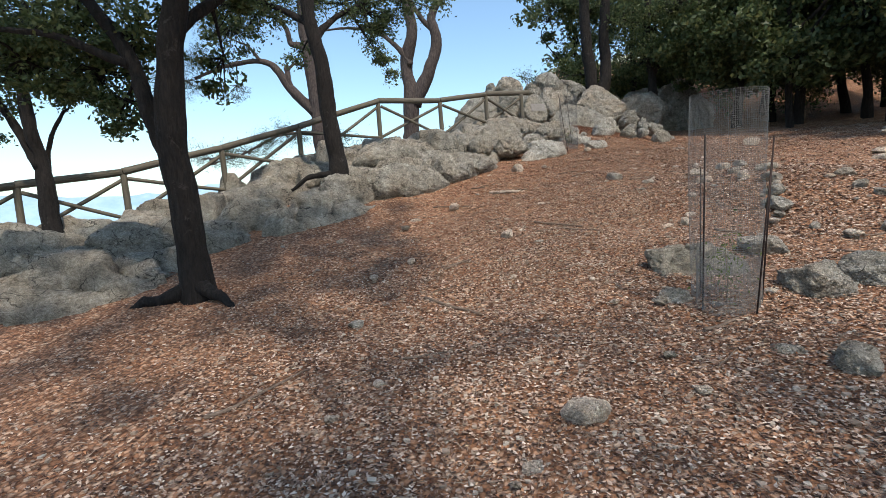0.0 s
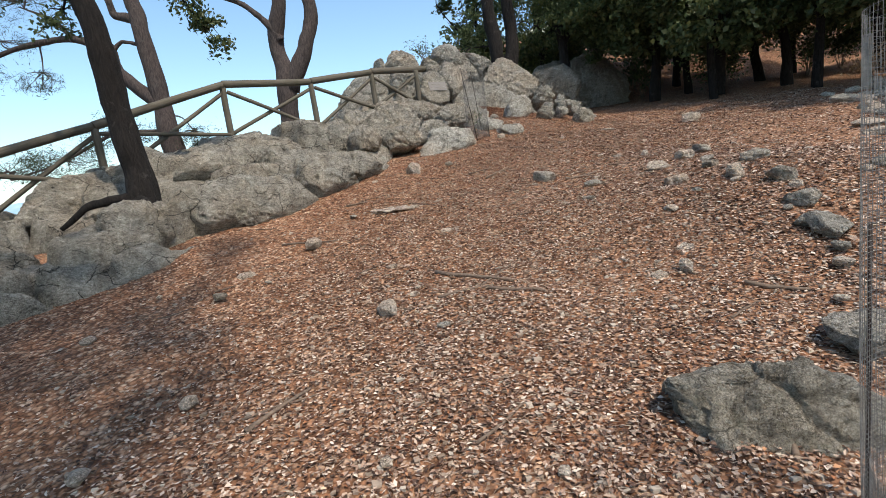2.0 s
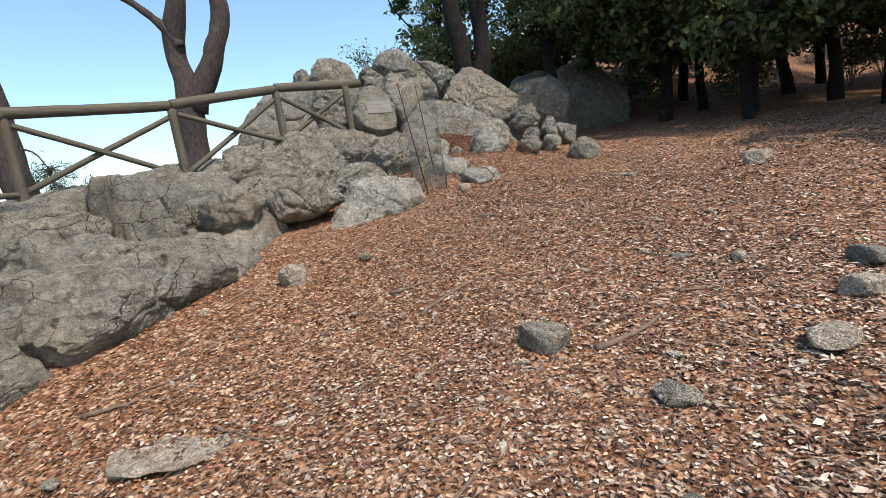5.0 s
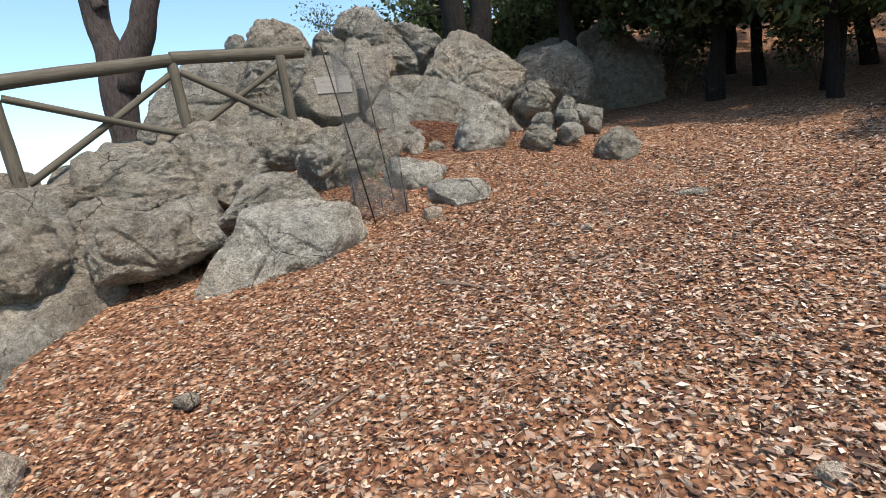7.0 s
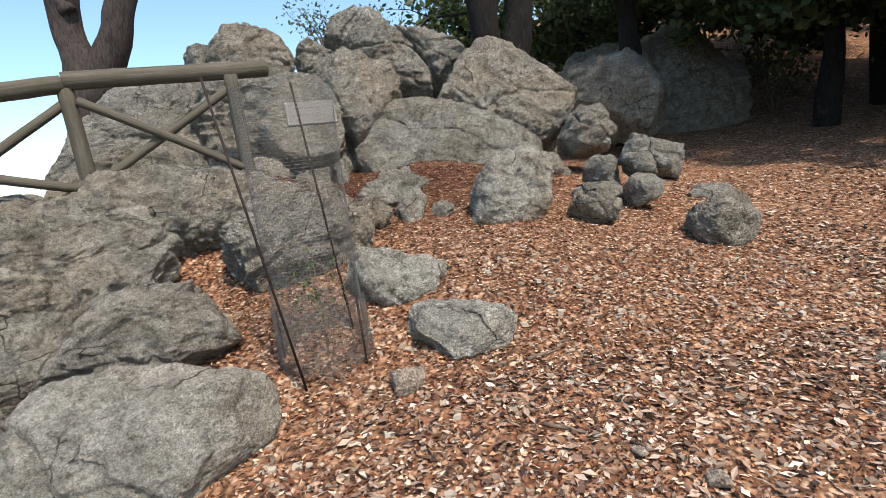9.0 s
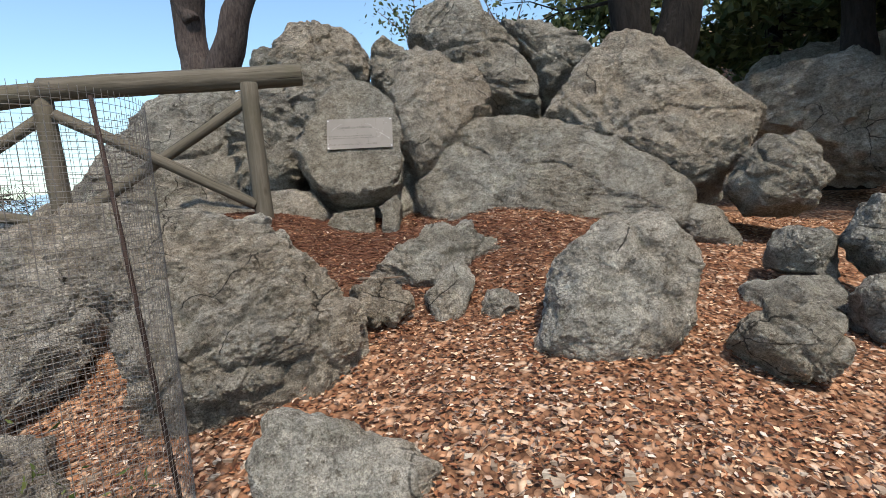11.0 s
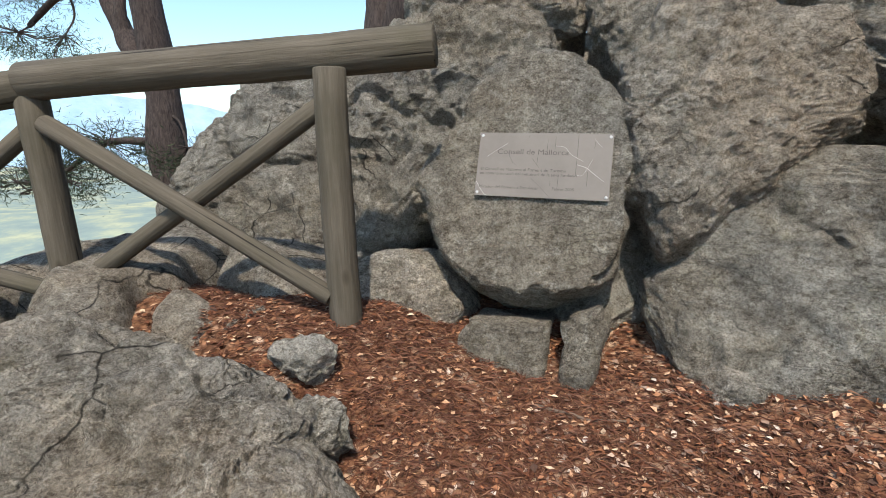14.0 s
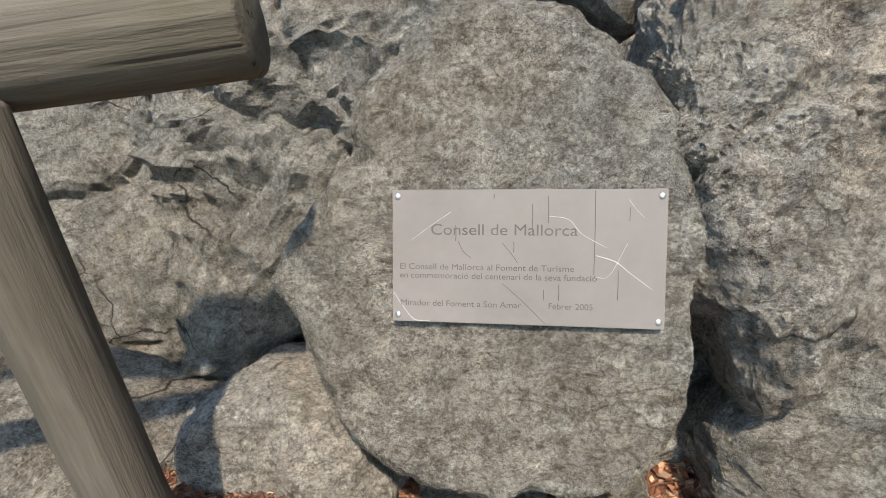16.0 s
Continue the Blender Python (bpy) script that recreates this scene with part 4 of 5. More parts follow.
def build_fence():
    fence = tagged(new("timber_fence"), "weathered round-timber fence with crossed braces along the cliff edge", "fence")
    for i, (x, y, z) in enumerate(POSTS):
        log_between((x, y, z - 0.35), (x - 0.01, y, z + TOPS[i]), 0.066, 0.060, "post", fence, 500 + i)
    for i in range(len(POSTS) - 1):
        a, b = np.array(POSTS[i]), np.array(POSTS[i + 1])
        d = (b - a) / np.linalg.norm(b - a)
        ra, rb = a + (0, 0, TOPS[i] + 0.045), b + (0, 0, TOPS[i + 1] + 0.045)
        last = i == len(POSTS) - 2
        log_between(ra - d * 0.02, rb + (np.array((0.27, 0.25, 0.04)) if last else -0.022 * d), 0.075, 0.072 if not last else 0.078, "rail", fence, 520 + i)
        side = np.array((d[1], -d[0], 0)) * 0.025
        log_between(a + d * 0.05 + (0, 0, TOPS[i] - 0.11) + side, b - d * 0.05 + (0, 0, 0.05) + side, 0.040, 0.038, "brace", fence, 540 + i, 12)
        log_between(a + d * 0.05 + (0, 0, 0.05) - side, b - d * 0.05 + (0, 0, TOPS[i + 1] - 0.11) - side, 0.040, 0.038, "brace", fence, 560 + i, 12)


build_fence()


# ---- plaque ----
def text_mesh(body, size, align="LEFT"):
    cu = bpy.data.curves.new("letters", "FONT")
    cu.body, cu.size, cu.align_x, cu.extrude = body, size, align, 0.0006
    tmp = bpy.data.objects.new("tmp", cu)
    scene.collection.objects.link(tmp)
    dg = bpy.context.evaluated_depsgraph_get()
    me = bpy.data.meshes.new_from_object(tmp.evaluated_get(dg))
    bpy.data.objects.remove(tmp)
    me.materials.clear()
    me.materials.append(ENGRAVED)
    return me


def bar(w, h, t, material, name, bevel=0.0):
    bm = bmesh.new()
    bmesh.ops.create_cube(bm, size=1)
    bmesh.ops.scale(bm, vec=(w, h, t), verts=bm.verts)
    if bevel:
        bmesh.ops.bevel(bm, geom=bm.edges[:], offset=bevel, segments=2, affect="EDGES")
    me = bpy.data.meshes.new(name)
    bm.to_mesh(me)
    bm.free()
    me.materials.append(material)
    return me


def build_plaque():
    # local x along the writing, y up the plate, z out of it
    m = pose(3.181, 16.732, 3.992, 0, 0, 15) @ pose(0, 0, 0, 90 - 21, 0, 0) @ pose(0, 0, 0.006, 0, 0, -0.8)
    plaque = put("plaque", bar(0.507, 0.256, 0.004, STEEL, "plaque", 0.0008), None, m, "scratched brushed-steel plaque with engraved lettering screwed to a boulder", "plaque")
    for sx in (-1, 1):
        for sy in (-1, 1):
            bm = bmesh.new()
            bmesh.ops.create_uvsphere(bm, u_segments=12, v_segments=6, radius=0.0062)
            bmesh.ops.scale(bm, vec=(1, 1, 0.45), verts=bm.verts)
            me = bpy.data.meshes.new("screw")
            bm.to_mesh(me)
            bm.free()
            me.materials.append(SCREW)
            put("screw", me, plaque, pose(sx * 0.243, sy * 0.115, 0.0025), "domed steel screw head")
    lines = [("Consell de Mallorca", 0.0300, -0.179, 0.042), ("El Consell de Mallorca al Foment de Turisme", 0.0165, -0.240, -0.025), ("en commemoraci\u00f3 del centenari de la seva fundaci\u00f3", 0.0165, -0.240, -0.042), ("Mirador del Foment a Son Amar", 0.0165, -0.238, -0.096), ("Febrer 2005", 0.0165, 0.045, -0.096)]
    widths = (0.274, 0.330, 0.372, 0.232, 0.080)
    for (body, size, x, y), wide in zip(lines, widths):
        me = text_mesh(body, size)
        span = max(q.co.x for q in me.vertices) - min(q.co.x for q in me.vertices)
        for q in me.vertices:
            q.co.x *= wide / span
        put("lettering", me, plaque, pose(x, y, 0.0018), "engraved dark lettering")
    rng = np.random.default_rng(5)

    def groove(points, r, material, name, label):
        pts = np.column_stack([spline(points, 4), np.full(4 * (len(points) - 1) + 1, 0.0021)])
        v, f = mesh_tris(*tube(pts, [r] * len(pts), 5))
        v[:, 2] = 0.0021 + (v[:, 2] - 0.0021) * 0.35
        put(name, mesh_from(name, v, f, material, True), plaque, None, label)

    groove([(0.045, 0.078), (0.08, 0.072), (0.105, 0.045), (0.15, 0.02)], 0.00066, SCRATCH, "scratch", "pale crooked scratch")
    groove([(0.13, 0.006), (0.165, -0.005), (0.19, -0.025), (0.23, -0.055)], 0.00096, SCRATCH, "scratch", "pale crooked scratch")
    groove([(0.13, -0.035), (0.155, -0.03), (0.185, 0.028)], 0.00054, SCRATCH, "scratch", "pale crooked scratch")
    groove([(-0.218, 0.03), (-0.18, 0.058), (-0.14, 0.085)], 0.00060, SCRATCH, "scratch", "pale scratch")
    groove([(-0.252, -0.07), (-0.232, -0.10), (-0.21, -0.124), (-0.18, -0.126)], 0.00084, SCRATCH, "scratch", "pale scratch in the corner")
    groove([(0.185, 0.11), (0.2, 0.09), (0.215, 0.075)], 0.00048, SCRATCH, "scratch", "pale scratch")
    groove([(-0.04, -0.05), (0.0, -0.085), (0.04, -0.125)], 0.0005, ENGRAVED, "stain", "thin dark scratch")
    groove([(-0.125, 0.03), (-0.115, 0.01), (-0.10, -0.002)], 0.0006, ENGRAVED, "stain", "thin dark scratch")
    groove([(-0.042, 0.028), (-0.025, 0.008), (-0.012, -0.01)], 0.0006, ENGRAVED, "stain", "thin dark scratch")
    for x, y0, y1 in ((0.014, 0.10, 0.055), (0.043, 0.115, 0.065), (0.127, 0.125, -0.03), (0.188, 0.095, 0.07), (-0.13, 0.06, 0.03), (-0.02, 0.03, 0.01), (0.064, -0.05, -0.08), (0.17, -0.02, -0.075), (0.036, -0.06, -0.08), (-0.058, 0.12, 0.11)):
        groove([(x, y0), (x + 0.0006, (y0 + y1) / 2), (x, y1)], 0.0007, ENGRAVED, "stain", "dark run-off stain")


build_plaque()


# ---- wire guards round saplings ----
def net(radius, height, cell, wire, bulge, seed):
    pieces = []
    n = int(round(2 * math.pi * radius / cell))
    rng = np.random.default_rng(seed)
    ph = rng.uniform(0, 6, 4)

    def at(a, z):
        r = radius * (1 + bulge * math.sin(2 * a + ph[0] + z * 1.3) + 0.5 * bulge * math.sin(3 * a + ph[1] - z * 2.0))
        return (r * math.cos(a), r * math.sin(a), z)

    for i in range(n):
        a = 2 * math.pi * i / n
        pts = [at(a, z) for z in np.linspace(0, height, 9)]
        pieces.append(tube(pts, [wire] * 9, 3, closed=False))
    for z in np.arange(0.0, height + 0.001, cell):
        pts = [at(a, z) for a in np.linspace(0, 2 * math.pi, 37)]
        pieces.append(tube(pts, [wire] * 37, 3, closed=False))
    return join(pieces)


def guard(x, y, z, radius, height, stakes, seed, label, low, leafy):
    g = tagged(new("tree_guard"), label, "tree guard")
    g.location = (x, y, z)
    v, f = net(radius, height, 0.016, 0.00065, 0.06, seed)
    put("wire_net", mesh_from("wire_net", v, f, WIRE), g)
    v, f = net(radius * 0.97, low, 0.010, 0.0007, 0.08, seed + 1)
    put("fine_wire_net", mesh_from("fine_wire_net", v, f, WIRE), g)
    for ang, h, lx, ly in stakes:
        a = math.radians(ang)
        p0 = np.array((radius * math.cos(a), radius * math.sin(a), -0.15))
        p1 = p0 + (lx, ly, h + 0.15)
        v, f = mesh_tris(*tube([p0, (p0 + p1) / 2, p1], [0.0065, 0.0065, 0.006], 7))
        put("stake", mesh_from("stake", v, f, RUST, True), g, None, "rusty iron rod")
    s = tagged(new("sapling"), "young green sapling inside the wire guard", "sapling")
    s.location = (x, y, z)
    rng = np.random.default_rng(seed)
    v, f = mesh_tris(*tube([(0, 0, -0.05), (0.01, 0.0, 0.25), (0.0, 0.02, 0.55)], [0.006, 0.005, 0.002], 6))
    put("stem", mesh_from("stem", v, f, TWIG, True), s)
    c = rng.normal(0, 1, (leafy, 3)) * (0.09, 0.09, 0.16) + (0, 0, 0.34)
    v, f = leaves(c, 0.035, 0.014, rng)
    put("foliage", mesh_from("foliage", v, f, SHRUB_LEAF), s)


def leaves(centres, length, width, rng, flat=0.0, normals=None, curl=0.12):
    """Six-cornered leaf blades, folded a little along the middle."""
    n = len(centres)
    d = rng.normal(size=(n, 3))
    d[:, 2] *= 1 - flat
    d /= np.linalg.norm(d, axis=1, keepdims=True)
    up = rng.normal(size=(n, 3)) * (1 - flat) + np.array((0, 0, 1.0)) * flat * 2.2 + rng.normal(size=(n, 3)) * 0.35
    side = np.cross(d, up)
    side /= np.linalg.norm(side, axis=1, keepdims=True) + 1e-9
    nrm = np.cross(side, d)
    s = rng.uniform(0.6, 1.25, (n, 1))
    L, W = length * s / 2, width * s / 2 * rng.uniform(0.8, 1.2, (n, 1))
    k = curl * L * rng.uniform(-1, 1.6, (n, 1)) * 2
    v = np.stack([centres - d * L, centres - side * W + nrm * k * 0.6, centres + d * L + nrm * k * 0.3, centres + side * W + nrm * k], 1)
    base = np.arange(n)[:, None] * 4
    return v.reshape(-1, 3), base + np.array((0, 1, 2, 3))


guard(2.08, 3.78, 0.33, 0.25, 1.70, ((200, 1.40, 0.02, 0.0), (290, 1.22, 0.10, -0.02), (350, 1.36, 0.10, 0.02), (110, 1.15, 0.0, 0.0)), 3, "wire-mesh cylinder on rusty rods guarding a sapling beside the path", 0.45, 260)
guard(3.42, 13.82, 2.36, 0.24, 1.42, ((250, 1.45, -0.22, 0.0), (50, 1.46, -0.14, 0.0), (330, 0.35, 0.0, 0.0), (170, 0.28, 0, 0)), 7, "wire-mesh cylinder on rusty rods guarding a small sapling among rocks", 0.32, 160)


# ---- trees ----
def foliage(clumps, rng, length, width, twig_from, twig_r):
    """Leaf blades in uneven tufts, and the twigs that carry them."""
    cs, twigs = [], []
    for cx, cy, cz, rx, rz, count in clumps:
        k = max(4, int(count / 55))
        q = rng.normal(size=(k, 3))
        q /= np.linalg.norm(q, axis=1, keepdims=True)
        q *= rng.uniform(0.25, 1.0, (k, 1)) ** 0.5
        subs = np.array((cx, cy, cz)) + q * (rx, rx, rz)
        per = rng.multinomial(count, rng.dirichlet(np.full(k, 2.0)))
        for c, m in zip(subs, per):
            spread_ = rng.uniform(0.10, 0.20) * max(rx, 0.5)
            cs.append(c + rng.normal(size=(m, 3)) * (spread_, spread_, spread_ * 0.75))
        root = min(twig_from, key=lambda p: (p[0] - cx) ** 2 + (p[1] - cy) ** 2 + (p[2] - cz) ** 2)
        hub = np.array((cx, cy, cz)) * 0.7 + np.array(root) * 0.3
        mid = (np.array(root) + hub) / 2 + rng.normal(size=3) * 0.12 * rx
        twigs.append(tube(spline([root, mid, hub], 4), np.linspace(twig_r * 2.2, twig_r * 1.2, 9), 5))
        for c in subs[: min(k, 26)]:
            mid = (hub + c) / 2 + rng.normal(size=3) * 0.10 * rx
            twigs.append(tube([hub, mid, c], [twig_r, twig_r * 0.6, twig_r * 0.2], 4))
    v, f = leaves(np.concatenate(cs), length, width, rng)
    return (v, f), join(twigs)


def tree(name, label, limbs, clumps, bark, leaf, seed, length=0.075, width=0.042, seg=14, twig_r=0.012, group=""):
    rng = np.random.default_rng(seed)
    x, y, z = limbs[0][0][0]
    t = tagged(new(name), label, "tree", group)
    t.location = (x, y, z)
    off = np.array((x, y, z))
    ends = []
    for i, (pts, r0, r1) in enumerate(limbs):
        c = spline(np.array(pts, float) - off, 7)
        ts = np.linspace(0, 1, len(c))
        wob = 0.35 * r0 * np.stack([fbm(np.stack([ts * 5, ts * 0 + k, ts * 0], 1), 1.0, 2, seed + i) for k in range(3)], 1)
        c = c + wob * np.sin(ts * np.pi)[:, None]
        r = r0 + (r1 - r0) * ts**0.85
        if i == 0:
            r = r * (1 + 0.32 * np.exp(-ts * 18))
        v, f = mesh_tris(*tube(c, r, seg if r0 > 0.08 else 8, 0.16, seed + i))
        put("trunk" if i == 0 else "limb", mesh_from("trunk", v, f, bark, True), t)
        ends += [tuple(q) for q in c[len(c) // 3 :: 2]]
    if clumps:
        local = [(a - x, b - y, c - z, rx, rz, n) for a, b, c, rx, rz, n in clumps]
        (v, f), (tv, tf) = foliage(local, rng, length, width, ends, twig_r)
        put("crown", mesh_from("crown", v, f, leaf), t, None, "dense small leaves", kind="stuff")
        tv, tf = mesh_tris(tv, tf)
        put("branchwork", mesh_from("branchwork", tv, tf, bark), t, None, "thin crooked twigs", kind="stuff")
    return t


# the near oak; its clumps above the view are added to shade the path
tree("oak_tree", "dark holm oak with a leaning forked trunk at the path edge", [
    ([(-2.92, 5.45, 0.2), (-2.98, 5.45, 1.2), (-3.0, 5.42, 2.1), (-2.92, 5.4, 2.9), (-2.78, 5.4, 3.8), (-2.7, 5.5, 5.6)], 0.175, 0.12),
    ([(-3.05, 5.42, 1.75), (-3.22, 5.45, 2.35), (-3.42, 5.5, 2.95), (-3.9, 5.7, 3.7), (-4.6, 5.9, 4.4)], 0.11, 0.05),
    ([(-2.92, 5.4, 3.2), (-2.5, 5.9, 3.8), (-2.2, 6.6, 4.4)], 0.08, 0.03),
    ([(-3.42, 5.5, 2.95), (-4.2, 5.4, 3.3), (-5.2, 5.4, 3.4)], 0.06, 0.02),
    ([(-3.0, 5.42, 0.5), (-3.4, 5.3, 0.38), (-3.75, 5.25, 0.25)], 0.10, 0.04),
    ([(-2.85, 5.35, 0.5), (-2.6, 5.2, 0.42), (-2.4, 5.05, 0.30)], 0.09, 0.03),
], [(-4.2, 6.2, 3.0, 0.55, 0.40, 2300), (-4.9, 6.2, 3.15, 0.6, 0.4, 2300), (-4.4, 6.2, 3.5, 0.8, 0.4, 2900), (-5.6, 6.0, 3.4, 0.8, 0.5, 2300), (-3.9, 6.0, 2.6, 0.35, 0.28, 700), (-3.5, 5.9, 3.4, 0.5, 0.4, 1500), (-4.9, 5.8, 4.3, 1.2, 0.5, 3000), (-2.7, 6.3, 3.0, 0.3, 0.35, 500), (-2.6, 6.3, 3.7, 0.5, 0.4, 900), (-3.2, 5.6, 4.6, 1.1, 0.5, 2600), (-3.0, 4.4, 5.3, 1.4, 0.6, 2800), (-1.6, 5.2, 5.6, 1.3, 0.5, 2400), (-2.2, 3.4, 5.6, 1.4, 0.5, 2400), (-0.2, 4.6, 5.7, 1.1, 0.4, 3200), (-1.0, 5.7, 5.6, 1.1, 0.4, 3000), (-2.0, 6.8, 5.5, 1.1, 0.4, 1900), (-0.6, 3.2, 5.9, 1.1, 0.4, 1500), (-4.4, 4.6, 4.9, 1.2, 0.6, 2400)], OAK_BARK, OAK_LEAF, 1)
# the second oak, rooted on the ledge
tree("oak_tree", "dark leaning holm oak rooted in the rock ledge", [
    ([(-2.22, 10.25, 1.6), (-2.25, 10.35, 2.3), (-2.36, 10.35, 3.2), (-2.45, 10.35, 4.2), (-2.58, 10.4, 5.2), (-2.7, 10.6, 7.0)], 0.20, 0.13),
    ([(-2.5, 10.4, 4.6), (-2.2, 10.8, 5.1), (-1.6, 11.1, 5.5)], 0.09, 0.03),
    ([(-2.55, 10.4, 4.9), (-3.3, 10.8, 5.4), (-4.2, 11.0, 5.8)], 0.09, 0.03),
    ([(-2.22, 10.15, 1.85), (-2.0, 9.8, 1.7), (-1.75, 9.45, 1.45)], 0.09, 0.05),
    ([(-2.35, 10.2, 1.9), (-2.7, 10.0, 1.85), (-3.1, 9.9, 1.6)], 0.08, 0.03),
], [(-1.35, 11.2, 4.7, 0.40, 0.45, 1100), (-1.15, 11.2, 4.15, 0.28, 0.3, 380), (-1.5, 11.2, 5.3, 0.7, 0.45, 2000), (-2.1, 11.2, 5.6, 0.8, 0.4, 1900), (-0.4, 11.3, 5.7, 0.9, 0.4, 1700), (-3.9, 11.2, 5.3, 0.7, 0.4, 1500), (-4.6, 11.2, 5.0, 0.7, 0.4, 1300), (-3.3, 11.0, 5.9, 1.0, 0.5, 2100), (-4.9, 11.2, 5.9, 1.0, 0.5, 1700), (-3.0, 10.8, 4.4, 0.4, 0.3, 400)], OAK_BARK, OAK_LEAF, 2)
# the far oaks on the ledge
tree("oak_tree", "slim dark forked tree standing at the fence", [
    ([(-6.92, 8.7, 0.7), (-6.98, 8.7, 1.3), (-7.06, 8.7, 2.15), (-7.14, 8.7, 2.9), (-7.12, 8.7, 3.7), (-7.0, 8.8, 5.0)], 0.17, 0.06),
    ([(-7.08, 8.7, 2.2), (-7.38, 8.7, 2.95), (-7.7, 8.7, 3.5), (-8.0, 8.7, 4.3)], 0.09, 0.04),
    ([(-7.05, 9.0, 0.8), (-7.18, 9.0, 1.9), (-7.05, 9.0, 2.7), (-6.75, 9.0, 3.2)], 0.055, 0.03),
    ([(-8.2, 8.4, 0.6), (-8.0, 8.4, 1.6), (-8.3, 8.4, 3.0)], 0.08, 0.05),
], [(-7.0, 8.9, 4.2, 0.8, 0.5, 2000), (-7.8, 8.8, 3.9, 0.8, 0.5, 2000), (-6.6, 9.1, 3.7, 0.5, 0.4, 1100), (-7.6, 8.9, 5.0, 1.2, 0.6, 2200), (-6.6, 8.8, 5.0, 1.0, 0.5, 1700), (-8.2, 9.0, 3.1, 0.5, 0.4, 600), (-7.6, 8.7, 3.2, 0.4, 0.35, 500)], OAK_BARK, OAK_LEAF, 3)
# the twin pine behind the fence
tree("pine_tree", "tall grey pine with a twin trunk below the cliff edge", [
    ([(-1.3, 21.0, 0.5), (-1.25, 21.0, 3.2), (-1.06, 21.0, 5.2), (-1.12, 21.0, 6.6), (-1.0, 21.0, 8.2), (-1.3, 21.1, 10.6)], 0.42, 0.18),
    ([(-1.02, 21.0, 5.0), (-0.36, 21.0, 6.5), (-0.02, 21.0, 7.5), (-0.1, 21.0, 8.4), (0.5, 21.1, 9.8)], 0.29, 0.15),
    ([(-0.08, 21.0, 7.9), (-0.6, 21.0, 8.5), (-1.0, 21.1, 9.3)], 0.14, 0.05),
    ([(-1.1, 21.0, 6.6), (-1.5, 21.0, 7.25), (-2.25, 21.0, 7.9), (-3.4, 21.0, 8.2), (-4.4, 20.9, 8.1)], 0.14, 0.03),
    ([(-2.25, 21.0, 7.9), (-2.8, 20.9, 8.3), (-3.6, 20.9, 8.6)], 0.04, 0.01),
], [(-1.6, 21.1, 11.4, 1.8, 0.7, 5280), (0.9, 21.1, 10.6, 1.6, 0.6, 4180), (-4.9, 20.9, 9.5, 1.1, 0.4, 1760)], PINE_BARK, PINE_LEAF, 4, 0.14, 0.014)
# the crooked pine
tree("pine_tree", "crooked grey pine with dead stubs behind the fence", [
    ([(-4.6, 19.6, 0.2), (-4.62, 19.6, 3.0), (-4.78, 19.6, 5.0), (-4.86, 19.6, 6.9), (-4.93, 19.6, 7.9), (-5.0, 19.6, 9.6)], 0.36, 0.16),
    ([(-4.75, 19.6, 4.7), (-5.54, 19.6, 5.55), (-6.05, 19.6, 6.35), (-6.65, 19.6, 6.65), (-8.0, 19.6, 6.6), (-9.2, 19.5, 6.2)], 0.21, 0.05),
    ([(-5.6, 19.6, 5.6), (-5.75, 19.6, 6.35), (-5.7, 19.6, 6.5)], 0.11, 0.08),
    ([(-5.72, 19.6, 6.3), (-5.4, 19.6, 6.55), (-4.95, 19.6, 6.4)], 0.06, 0.05),
    ([(-4.85, 19.6, 7.1), (-5.45, 19.6, 7.3), (-5.65, 19.6, 7.9), (-6.4, 19.6, 8.6)], 0.15, 0.06),
    ([(-4.7, 19.6, 3.9), (-6.0, 19.2, 3.9), (-7.4, 18.8, 3.2), (-8.6, 18.6, 2.9)], 0.08, 0.02),
    ([(-6.65, 19.6, 6.65), (-7.0, 19.4, 7.2), (-7.8, 19.4, 7.6)], 0.08, 0.02),
], [(-8.6, 19.5, 6.9, 1.1, 0.4, 1980), (-9.6, 19.3, 6.0, 1.2, 0.4, 2200), (-7.8, 19.4, 7.8, 1.1, 0.4, 1980), (-6.6, 19.6, 9.0, 1.3, 0.5, 2420), (-5.9, 19.2, 3.9, 1.1, 0.45, 2200), (-7.2, 18.8, 3.3, 1.2, 0.45, 2640), (-4.6, 19.6, 10.4, 1.9, 0.7, 3960), (-8.6, 18.6, 3.2, 1.2, 0.4, 1980), (-3.6, 19.4, 3.6, 0.9, 0.4, 1320), (-7.6, 19.4, 5.5, 0.7, 0.3, 770)], PINE_BARK, PINE_LEAF, 5, 0.14, 0.012)
